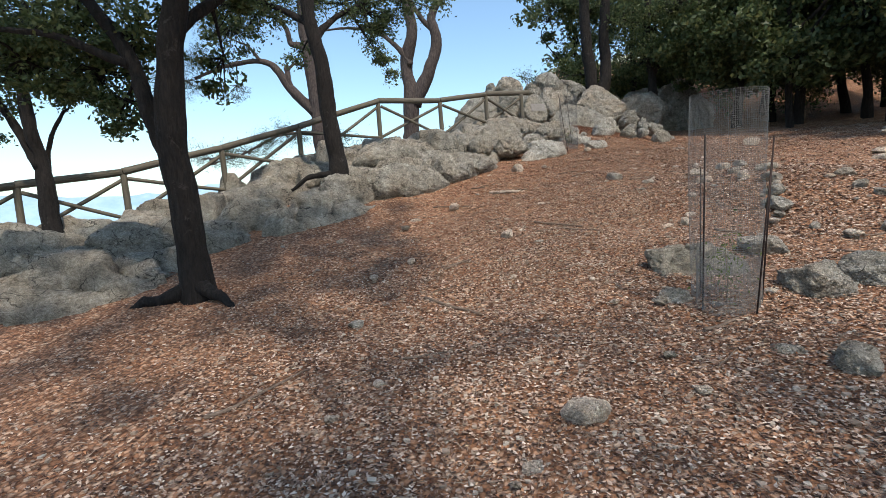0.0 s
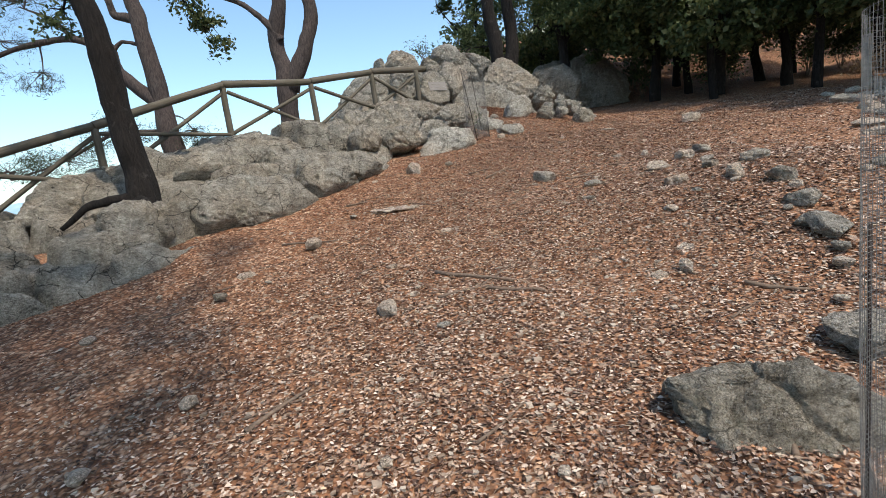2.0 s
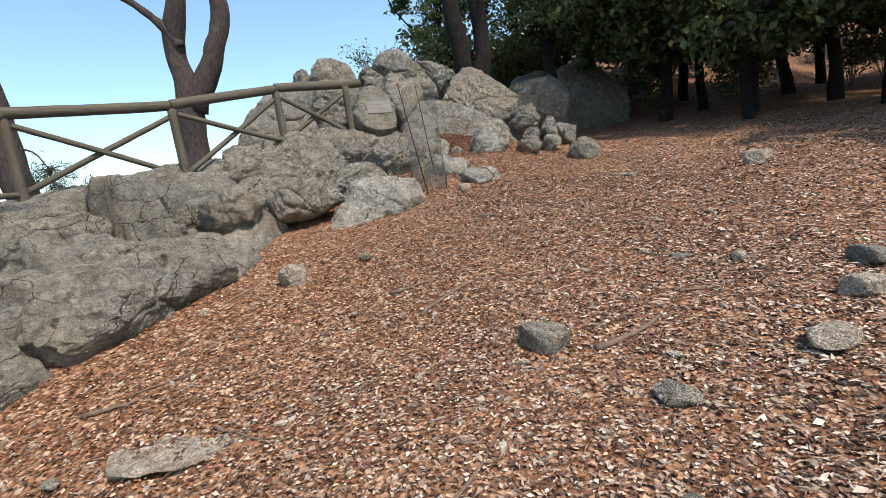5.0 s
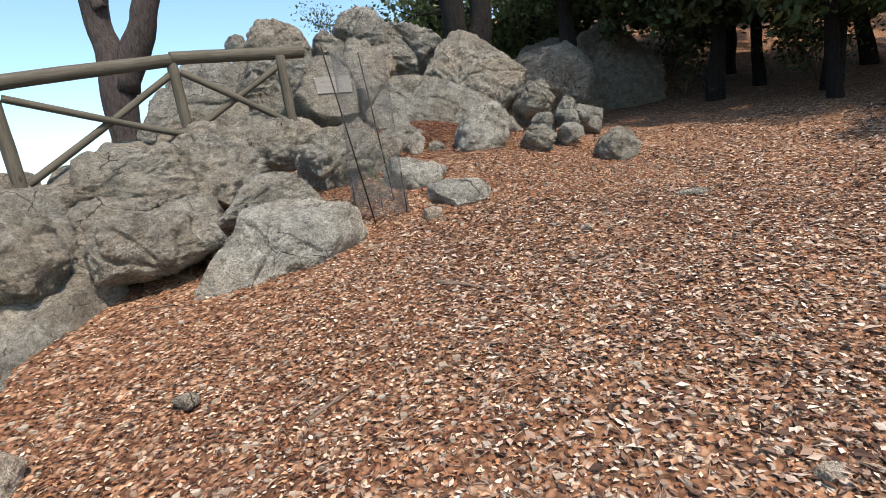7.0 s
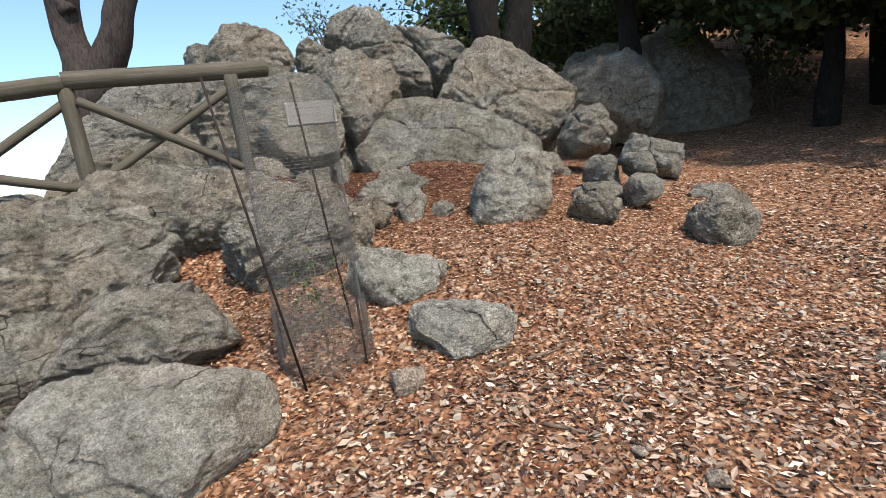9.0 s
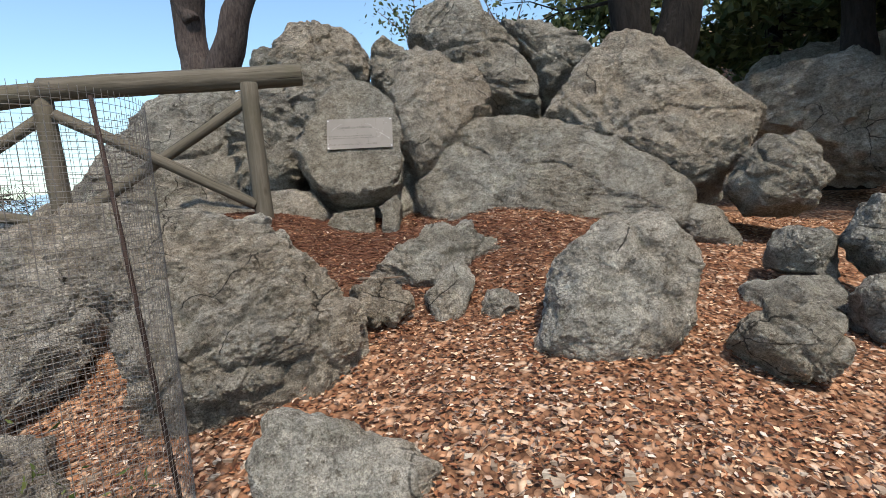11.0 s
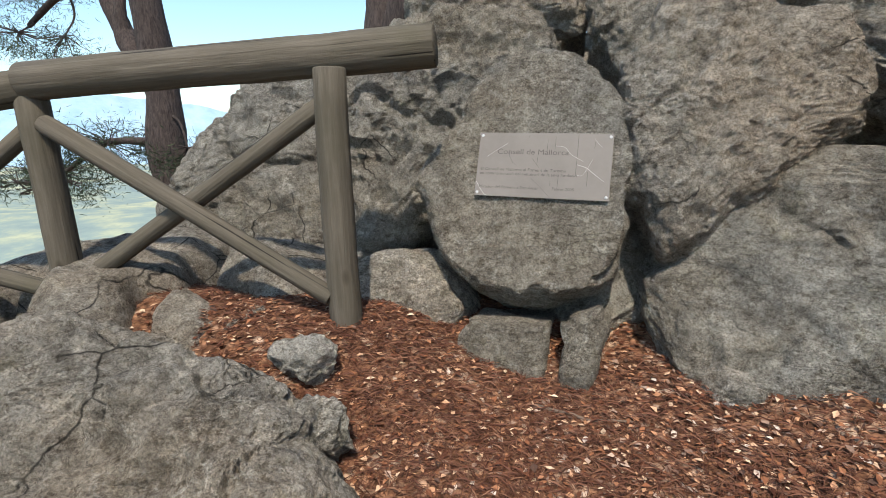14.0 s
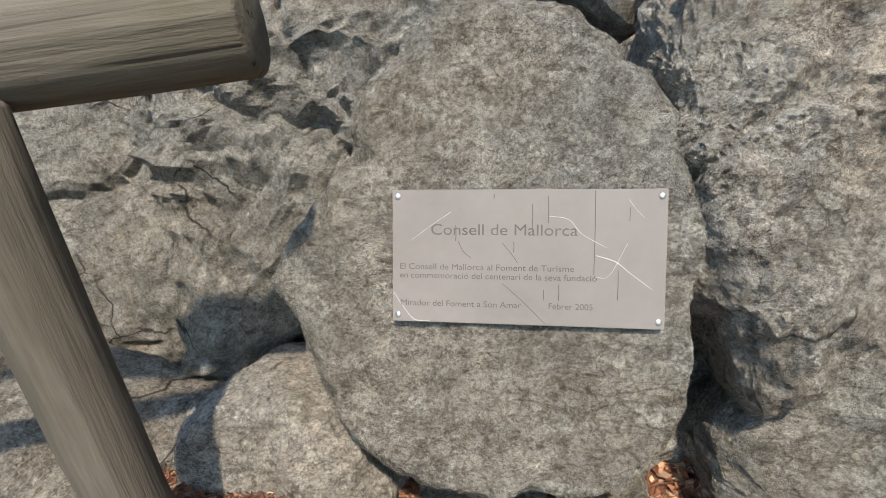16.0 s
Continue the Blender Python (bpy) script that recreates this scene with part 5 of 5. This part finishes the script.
# an unseen oak added over the start of the path, known by its shade
tree("oak_tree", "broad unseen holm oak added to shade the start of the path", [
    ([(3.6, -2.6, -0.6), (3.5, -2.5, 1.4), (3.1, -2.2, 3.2), (2.6, -1.6, 5.4)], 0.26, 0.12),
    ([(3.2, -2.3, 2.8), (2.2, -1.6, 4.2), (1.0, -0.8, 5.4)], 0.12, 0.04),
    ([(3.0, -2.1, 3.4), (3.6, -1.0, 4.6), (4.2, 0.2, 5.6)], 0.12, 0.04),
], [(0.6, -0.8, 5.9, 1.2, 0.5, 2400), (2.0, -1.6, 6.0, 1.3, 0.6, 2600), (3.2, -0.4, 6.0, 1.3, 0.5, 2400), (1.6, 0.6, 6.3, 1.1, 0.4, 1500), (-0.6, -1.6, 5.9, 1.2, 0.5, 2200), (0.6, -2.6, 6.2, 1.4, 0.6, 2400), (4.4, -1.4, 6.0, 1.2, 0.6, 2000), (-1.0, 0.2, 6.3, 1.0, 0.4, 1800), (0.0, 1.8, 6.0, 1.0, 0.4, 2200), (-1.2, 2.2, 6.0, 1.0, 0.4, 2200), (-2.4, 1.5, 6.0, 1.1, 0.4, 2200), (1.0, 2.6, 6.4, 0.9, 0.4, 1300), (0.2, 5.8, 6.4, 1.0, 0.4, 1800), (0.5, 3.4, 6.2, 1.0, 0.4, 2200), (-0.8, 3.6, 6.2, 0.9, 0.4, 2000), (-1.6, 4.6, 6.3, 0.9, 0.4, 1600)], OAK_BARK, OAK_LEAF, 90)
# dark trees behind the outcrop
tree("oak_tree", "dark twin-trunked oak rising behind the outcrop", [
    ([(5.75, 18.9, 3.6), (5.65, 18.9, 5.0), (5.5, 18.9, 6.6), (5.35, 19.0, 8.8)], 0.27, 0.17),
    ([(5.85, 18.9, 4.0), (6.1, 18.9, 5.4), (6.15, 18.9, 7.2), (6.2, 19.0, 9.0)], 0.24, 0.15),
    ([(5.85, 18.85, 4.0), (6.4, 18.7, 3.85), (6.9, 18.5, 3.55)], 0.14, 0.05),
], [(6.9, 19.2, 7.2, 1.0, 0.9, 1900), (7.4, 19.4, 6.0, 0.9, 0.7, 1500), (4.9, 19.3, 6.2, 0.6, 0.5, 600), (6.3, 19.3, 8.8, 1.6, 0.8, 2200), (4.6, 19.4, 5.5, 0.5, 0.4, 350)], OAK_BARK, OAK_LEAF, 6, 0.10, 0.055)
# the wide high clumps of this oak are added, mostly unseen, to shade boulders
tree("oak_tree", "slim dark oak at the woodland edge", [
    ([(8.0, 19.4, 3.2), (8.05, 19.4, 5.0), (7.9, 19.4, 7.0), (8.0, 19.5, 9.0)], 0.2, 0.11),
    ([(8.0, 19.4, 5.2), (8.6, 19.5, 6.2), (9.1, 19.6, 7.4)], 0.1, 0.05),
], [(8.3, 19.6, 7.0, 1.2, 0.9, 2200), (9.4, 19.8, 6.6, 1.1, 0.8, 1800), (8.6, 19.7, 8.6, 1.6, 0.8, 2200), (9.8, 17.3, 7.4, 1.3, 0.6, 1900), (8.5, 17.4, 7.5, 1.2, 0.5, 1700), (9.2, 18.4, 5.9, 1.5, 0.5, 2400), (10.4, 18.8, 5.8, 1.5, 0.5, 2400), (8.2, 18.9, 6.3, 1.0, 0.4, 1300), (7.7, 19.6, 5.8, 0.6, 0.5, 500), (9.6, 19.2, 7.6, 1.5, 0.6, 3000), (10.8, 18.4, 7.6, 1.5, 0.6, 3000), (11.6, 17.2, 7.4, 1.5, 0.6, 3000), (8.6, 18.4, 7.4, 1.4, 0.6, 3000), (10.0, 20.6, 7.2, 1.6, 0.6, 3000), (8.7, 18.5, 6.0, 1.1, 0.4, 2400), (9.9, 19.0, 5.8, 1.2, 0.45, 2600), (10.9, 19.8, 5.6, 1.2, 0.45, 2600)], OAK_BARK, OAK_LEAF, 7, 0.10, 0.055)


def woodland():
    rng = np.random.default_rng(31)
    # third to fifth spots root out of view, added to shade the clearing
    spots = [(8.7, 23.0), (10.8, 22.4), (12.6, 11.2), (14.2, 12.9), (14.6, 11.6), (15.4, 13.6), (13.2, 15.0), (11.2, 16.4), (6.6, 23.5), (10.6, 18.4), (11.9, 17.0), (12.6, 19.4), (14.0, 16.6), (15.2, 19.0), (13.6, 21.6), (16.8, 16.2), (17.6, 20.4), (19.4, 17.4), (15.4, 23.6), (19.0, 13.2), (21.5, 15.5), (12.5, 25.5), (18.5, 24.5), (22.5, 20.5), (15.0, 27.5), (21.0, 27.0), (25.0, 24.0), (26.0, 17.0), (24.0, 12.0), (28.0, 21.0), (18.0, 30.0)]
    for i, (x, y) in enumerate(spots):
        z = float(land(x, y)) + (0.9 if 2 <= i < 5 else 0.0)
        h = rng.uniform(5.5, 7.5)
        lean = rng.normal(0, 0.35, 2)
        limbs = [([(x, y, z - 1.2), (x + lean[0] * 0.4, y + lean[1] * 0.4, z + 1.6), (x + lean[0], y + lean[1], z + h * 0.75)], rng.uniform(0.13, 0.24), 0.06)]
        for k in range(3):
            a = rng.uniform(0, 6.28)
            limbs.append(([(x + lean[0] * 0.5, y + lean[1] * 0.5, z + 1.7 + 0.5 * k), (x + math.cos(a) * 0.8, y + math.sin(a) * 0.8, z + 2.6 + 0.5 * k), (x + math.cos(a) * 1.6, y + math.sin(a) * 1.6, z + 3.2 + 0.6 * k)], 0.08, 0.03))
        clumps = []
        for k in range(13):
            a, r = rng.uniform(0, 6.28), rng.uniform(0.3, 2.1)
            clumps.append((x + r * math.cos(a), y + r * math.sin(a), z + (rng.uniform(1.7, 3.0) if k < 5 else rng.uniform(2.4, h)), rng.uniform(1.0, 1.5), rng.uniform(0.6, 0.9), int(rng.uniform(750, 1000) * (1.0 if i < 16 else 0.45))))
        tree("oak_tree", "dense dark holm oak in the shaded wood", limbs, clumps, OAK_BARK, OAK_LEAF, 40 + i, 0.19, 0.11, 9, 0.012, "oaks of the wood")


woodland()


def shrub(name, label, x, y, z, r, h, count, leafmat, seed, size=0.06, thin=0.5):
    rng = np.random.default_rng(seed)
    s = tagged(new(name), label, "shrub")
    s.location = (x, y, z)
    stems = []
    tips = []
    for k in range(9):
        a = rng.uniform(0, 6.28)
        e = np.array((math.cos(a) * r * rng.uniform(0.3, 1), math.sin(a) * r * rng.uniform(0.3, 1), h * rng.uniform(0.5, 1)))
        stems.append(tube([(0, 0, -0.1), e * (0.4, 0.4, 0.55), e], [0.012, 0.008, 0.003], 5))
        tips += [e, e * 0.75, e * (0.5, 0.6, 0.7)]
    v, f = mesh_tris(*join(stems))
    put("branchwork", mesh_from("branchwork", v, f, TWIG), s, None, "thin bare stems", kind="stuff")
    tips = np.array(tips)
    c = tips[rng.integers(0, len(tips), count)] + rng.normal(size=(count, 3)) * r * 0.2
    v, f = leaves(c, size, size * thin, rng)
    put("foliage", mesh_from("foliage", v, f, leafmat), s)


shrub("shrub", "small green shrub on top of the rocks", 3.3, 18.8, 5.0, 0.5, 0.6, 500, OAK_LEAF, 1)
shrub("shrub", "thin twiggy shrub behind the rocks", 4.3, 19.0, 4.9, 0.7, 0.9, 260, PINE_LEAF, 2)
shrub("shrub", "green bush behind the cliff edge", -5.3, 13.6, 0.7, 0.7, 0.8, 600, PINE_LEAF, 3)
shrub("shrub", "green bush behind the cliff edge", 0.6, 17.4, 2.6, 0.5, 1.0, 400, PINE_LEAF, 4)
shrub("shrub", "sunlit yellow-green bush beyond the dark trees", 9.6, 24.5, 4.2, 1.4, 2.6, 1500, SHRUB_LEAF, 5, 0.12)
shrub("shrub", "dry brown bush beside the wood path", 17.0, 14.6, 2.6, 1.0, 1.5, 900, DRY_LEAF, 6, 0.09)
shrub("shrub", "dry brown bush beside the wood path", 15.4, 15.2, 2.6, 0.9, 1.2, 700, DRY_LEAF, 7, 0.09)
for k_, (bx, by) in enumerate(((11.5, 20.5), (13.0, 18.3), (14.6, 20.2), (16.0, 18.0), (18.2, 18.8), (20.0, 19.0))):
    shrub("shrub", "dark undergrowth bush in the shaded wood", bx, by, float(land(bx, by)), 1.0, 1.6, 900, OAK_LEAF, 20 + k_, 0.12)


# ---- signpost by the far path ----
def build_signpost(x, y):
    z = float(land(x, y))
    p = tagged(new("signpost"), "grey squared wooden post beside the far path", "post")
    p.location = (x, y, z)
    put("upright", bar(0.16, 0.14, 1.25, POSTWOOD, "upright", 0.012), p, pose(0, 0, 0.55, 0, 1, 20))
    put("cap", bar(0.18, 0.16, 0.03, POSTWOOD, "cap", 0.008), p, pose(0.02, 0, 1.19, 0, 1, 20))


build_signpost(12.5, 13.0)


# ---- leaf litter, gravel, twigs ----
def on_soil(x, y):
    a, s = along(x, y), beyond(x, y)
    return s < np.interp(a, EDGE_A, EDGE_S) + 0.25


def ground_bumps(x, y):
    p = np.stack([x, y, np.zeros_like(x)], 1)
    return land(x, y) + 0.035 * fbm(p, 0.9, 3, 5) + 0.012 * fbm(p, 4.0, 3, 9)


def build_litter():
    rng = np.random.default_rng(8)
    n = 400000
    t = rng.beta(1.0, 1.2, n)
    y = -1.2 + 19.5 * t
    mid = np.interp(y, (-1, 5, 10, 13, 17), (0.2, 1.2, 3.2, 4.2, 4.0))
    x = mid + rng.normal(0, 2.3, n)
    patch = fbm(np.stack([x, y, x * 0], 1), 0.8, 3, 71)
    keep = (patch > rng.uniform(-2.0, 0.4, n)) & ((on_soil(x, y)) | (x > 2.2) & (y < 17))
    x, y = x[keep], y[keep]
    z = ground_bumps(x, y) + rng.uniform(0.002, 0.016, len(x))
    pale = rng.uniform(0, 1, len(x)) < np.interp(y, (2, 6, 9, 11, 16), (0.9, 0.85, 0.6, 0.3, 0.25))
    # russet share grows towards the ledge, standing also for tree shade there
    open_ = smooth(0.2, 2.4, np.interp(along(x, y), EDGE_A, EDGE_S) - beyond(x, y))
    pale &= rng.uniform(0, 1, len(x)) < 0.12 + 0.88 * open_
    c = np.stack([x, y, z], 1)
    v, f = leaves(c[~pale], 0.027, 0.0155, rng, 0.82, curl=0.2)
    put("leaf_litter", mesh_from("leaf_litter", v, f, LITTER), None, None, "dead curled russet oak leaves strewn over the path", "leaves", "", "stuff")
    v, f = leaves(c[pale], 0.030, 0.0175, rng, 0.82, curl=0.2)
    put("leaf_litter", mesh_from("leaf_litter", v, f, PALE_LITTER), None, None, "bleached grey-brown leaf fragments strewn over the path", "leaves", "", "stuff")
    n = 80000
    x, y = rng.uniform(3.5, 13, n), rng.uniform(5, 17.5, n)
    patch = fbm(np.stack([x, y, x * 0], 1), 0.8, 3, 71)
    keep = (patch > rng.uniform(-1.6, 0.5, n)) & (y < 19.0 - 0.3 * x) & ((y < 13.4) | (x > 6.6))
    x, y = x[keep], y[keep]
    z = ground_bumps(x, y) + rng.uniform(0.003, 0.018, len(x))
    v, f = leaves(np.stack([x, y, z], 1), 0.055, 0.026, rng, 0.80)
    put("leaf_litter", mesh_from("leaf_litter", v, f, PALE_LITTER), None, None, "bleached leaf fragments strewn over the clearing", "leaves", "", "stuff")
    n = 60000
    y = -1.2 + 16 * rng.beta(1.0, 1.3, n)
    x = np.interp(y, (-1, 5, 10, 15), (0.3, 1.4, 3.4, 4.4)) + rng.normal(0, 2.0, n)
    keep = on_soil(x, y)
    x, y = x[keep], y[keep]
    z = ground_bumps(x, y) + rng.uniform(0.004, 0.016, len(x))
    v, f = leaves(np.stack([x, y, z], 1), 0.07, 0.0035, rng, 0.9)
    put("twig_litter", mesh_from("twig_litter", v, f, CHAFF), None, None, "thin dry twigs and needles among the leaves", "twigs", "", "stuff")
    n = 60000
    x, y = rng.normal(3.3, 0.95, n), rng.normal(16.15, 0.45, n)
    z = ground_bumps(x, y) + rng.uniform(0.001, 0.015, n)
    v, f = leaves(np.stack([x, y, z], 1), 0.06, 0.0022, rng, 0.9)
    put("needle_litter", mesh_from("needle_litter", v, f, NEEDLES), None, None, "rusty pine needles heaped below the plaque", "needles", "", "stuff")


build_litter()


def build_gravel():
    rng = np.random.default_rng(18)
    n = 11000
    y = rng.uniform(-1, 14.5, n)
    mid = np.interp(y, (-1, 5, 10, 14), (0.4, 1.6, 3.6, 5.2))
    x = mid + rng.normal(0, 1.9, n)
    keep = on_soil(x, y)
    x, y = x[keep], y[keep]
    z = ground_bumps(x, y)
    p, f = cube_sphere(1)
    s = rng.uniform(0.008, 0.026, (len(x), 1, 1)) * rng.uniform(0.6, 1.3, (len(x), 1, 3)) * (1, 1, 0.6)
    j = 1 + 0.25 * rng.normal(size=(len(x), len(p), 1))
    v = p[None] * s * j + np.stack([x, y, z + 0.004], 1)[:, None]
    fs = f[None] + (np.arange(len(x)) * len(p))[:, None, None]
    put("gravel", mesh_from("gravel", v.reshape(-1, 3), fs.reshape(-1, 4), GRAVEL), None, None, "small pale limestone chips scattered in the litter", "gravel", "", "stuff")


build_gravel()


def stick(x, y, length, yaw, r, seed, z=None):
    rng = np.random.default_rng(seed)
    n = 6
    t = np.linspace(-0.5, 0.5, n)
    pts = np.stack([t * length, 0.05 * length * np.cumsum(rng.normal(0, 0.5, n)), np.zeros(n)], 1)
    a = radians(yaw)
    w = np.stack([x + pts[:, 0] * math.cos(a) - pts[:, 1] * math.sin(a), y + pts[:, 0] * math.sin(a) + pts[:, 1] * math.cos(a)], 1)
    zz = ground_bumps(w[:, 0], w[:, 1]) + r * 0.8 if z is None else np.full(n, z)
    v, f = mesh_tris(*tube(np.stack([w[:, 0] - x, w[:, 1] - y, zz - zz[0]], 1), np.linspace(r, r * 0.55, n), 7, 0.2, seed))
    put("stick", mesh_from("stick", v, f, TWIG, True), None, pose(x, y, float(zz[0])), "dry crooked stick lying on the leaf litter", "stick", "sticks on the ground")


stick(3.72, 15.30, 0.22, 5, 0.008, 1, 3.10)
stick(1.30, 6.56, 0.40, 3, 0.014, 11)
stick(1.66, 6.40, 0.46, -40, 0.017, 12)
stick(3.48, 16.42, 0.30, 10, 0.008, 2)
RS = np.random.default_rng(3)
for k_ in range(60):
    sx_, sy_ = RS.uniform(-2.4, 5.4), RS.uniform(1.0, 13.5)
    if bool(on_soil(np.array([sx_]), np.array([sy_]))[0]):
        stick(sx_, sy_, RS.uniform(0.12, 0.5), RS.uniform(-40, 60), RS.uniform(0.004, 0.011), 900 + k_)
for k_ in range(26):
    sx_, sy_ = RS.uniform(-1.6, 5.0), RS.uniform(2.6, 12.5)
    if bool(on_soil(np.array([sx_]), np.array([sy_]))[0]):
        stick(sx_, sy_, RS.uniform(0.3, 0.75), RS.uniform(-50, 70), RS.uniform(0.010, 0.020), 980 + k_)
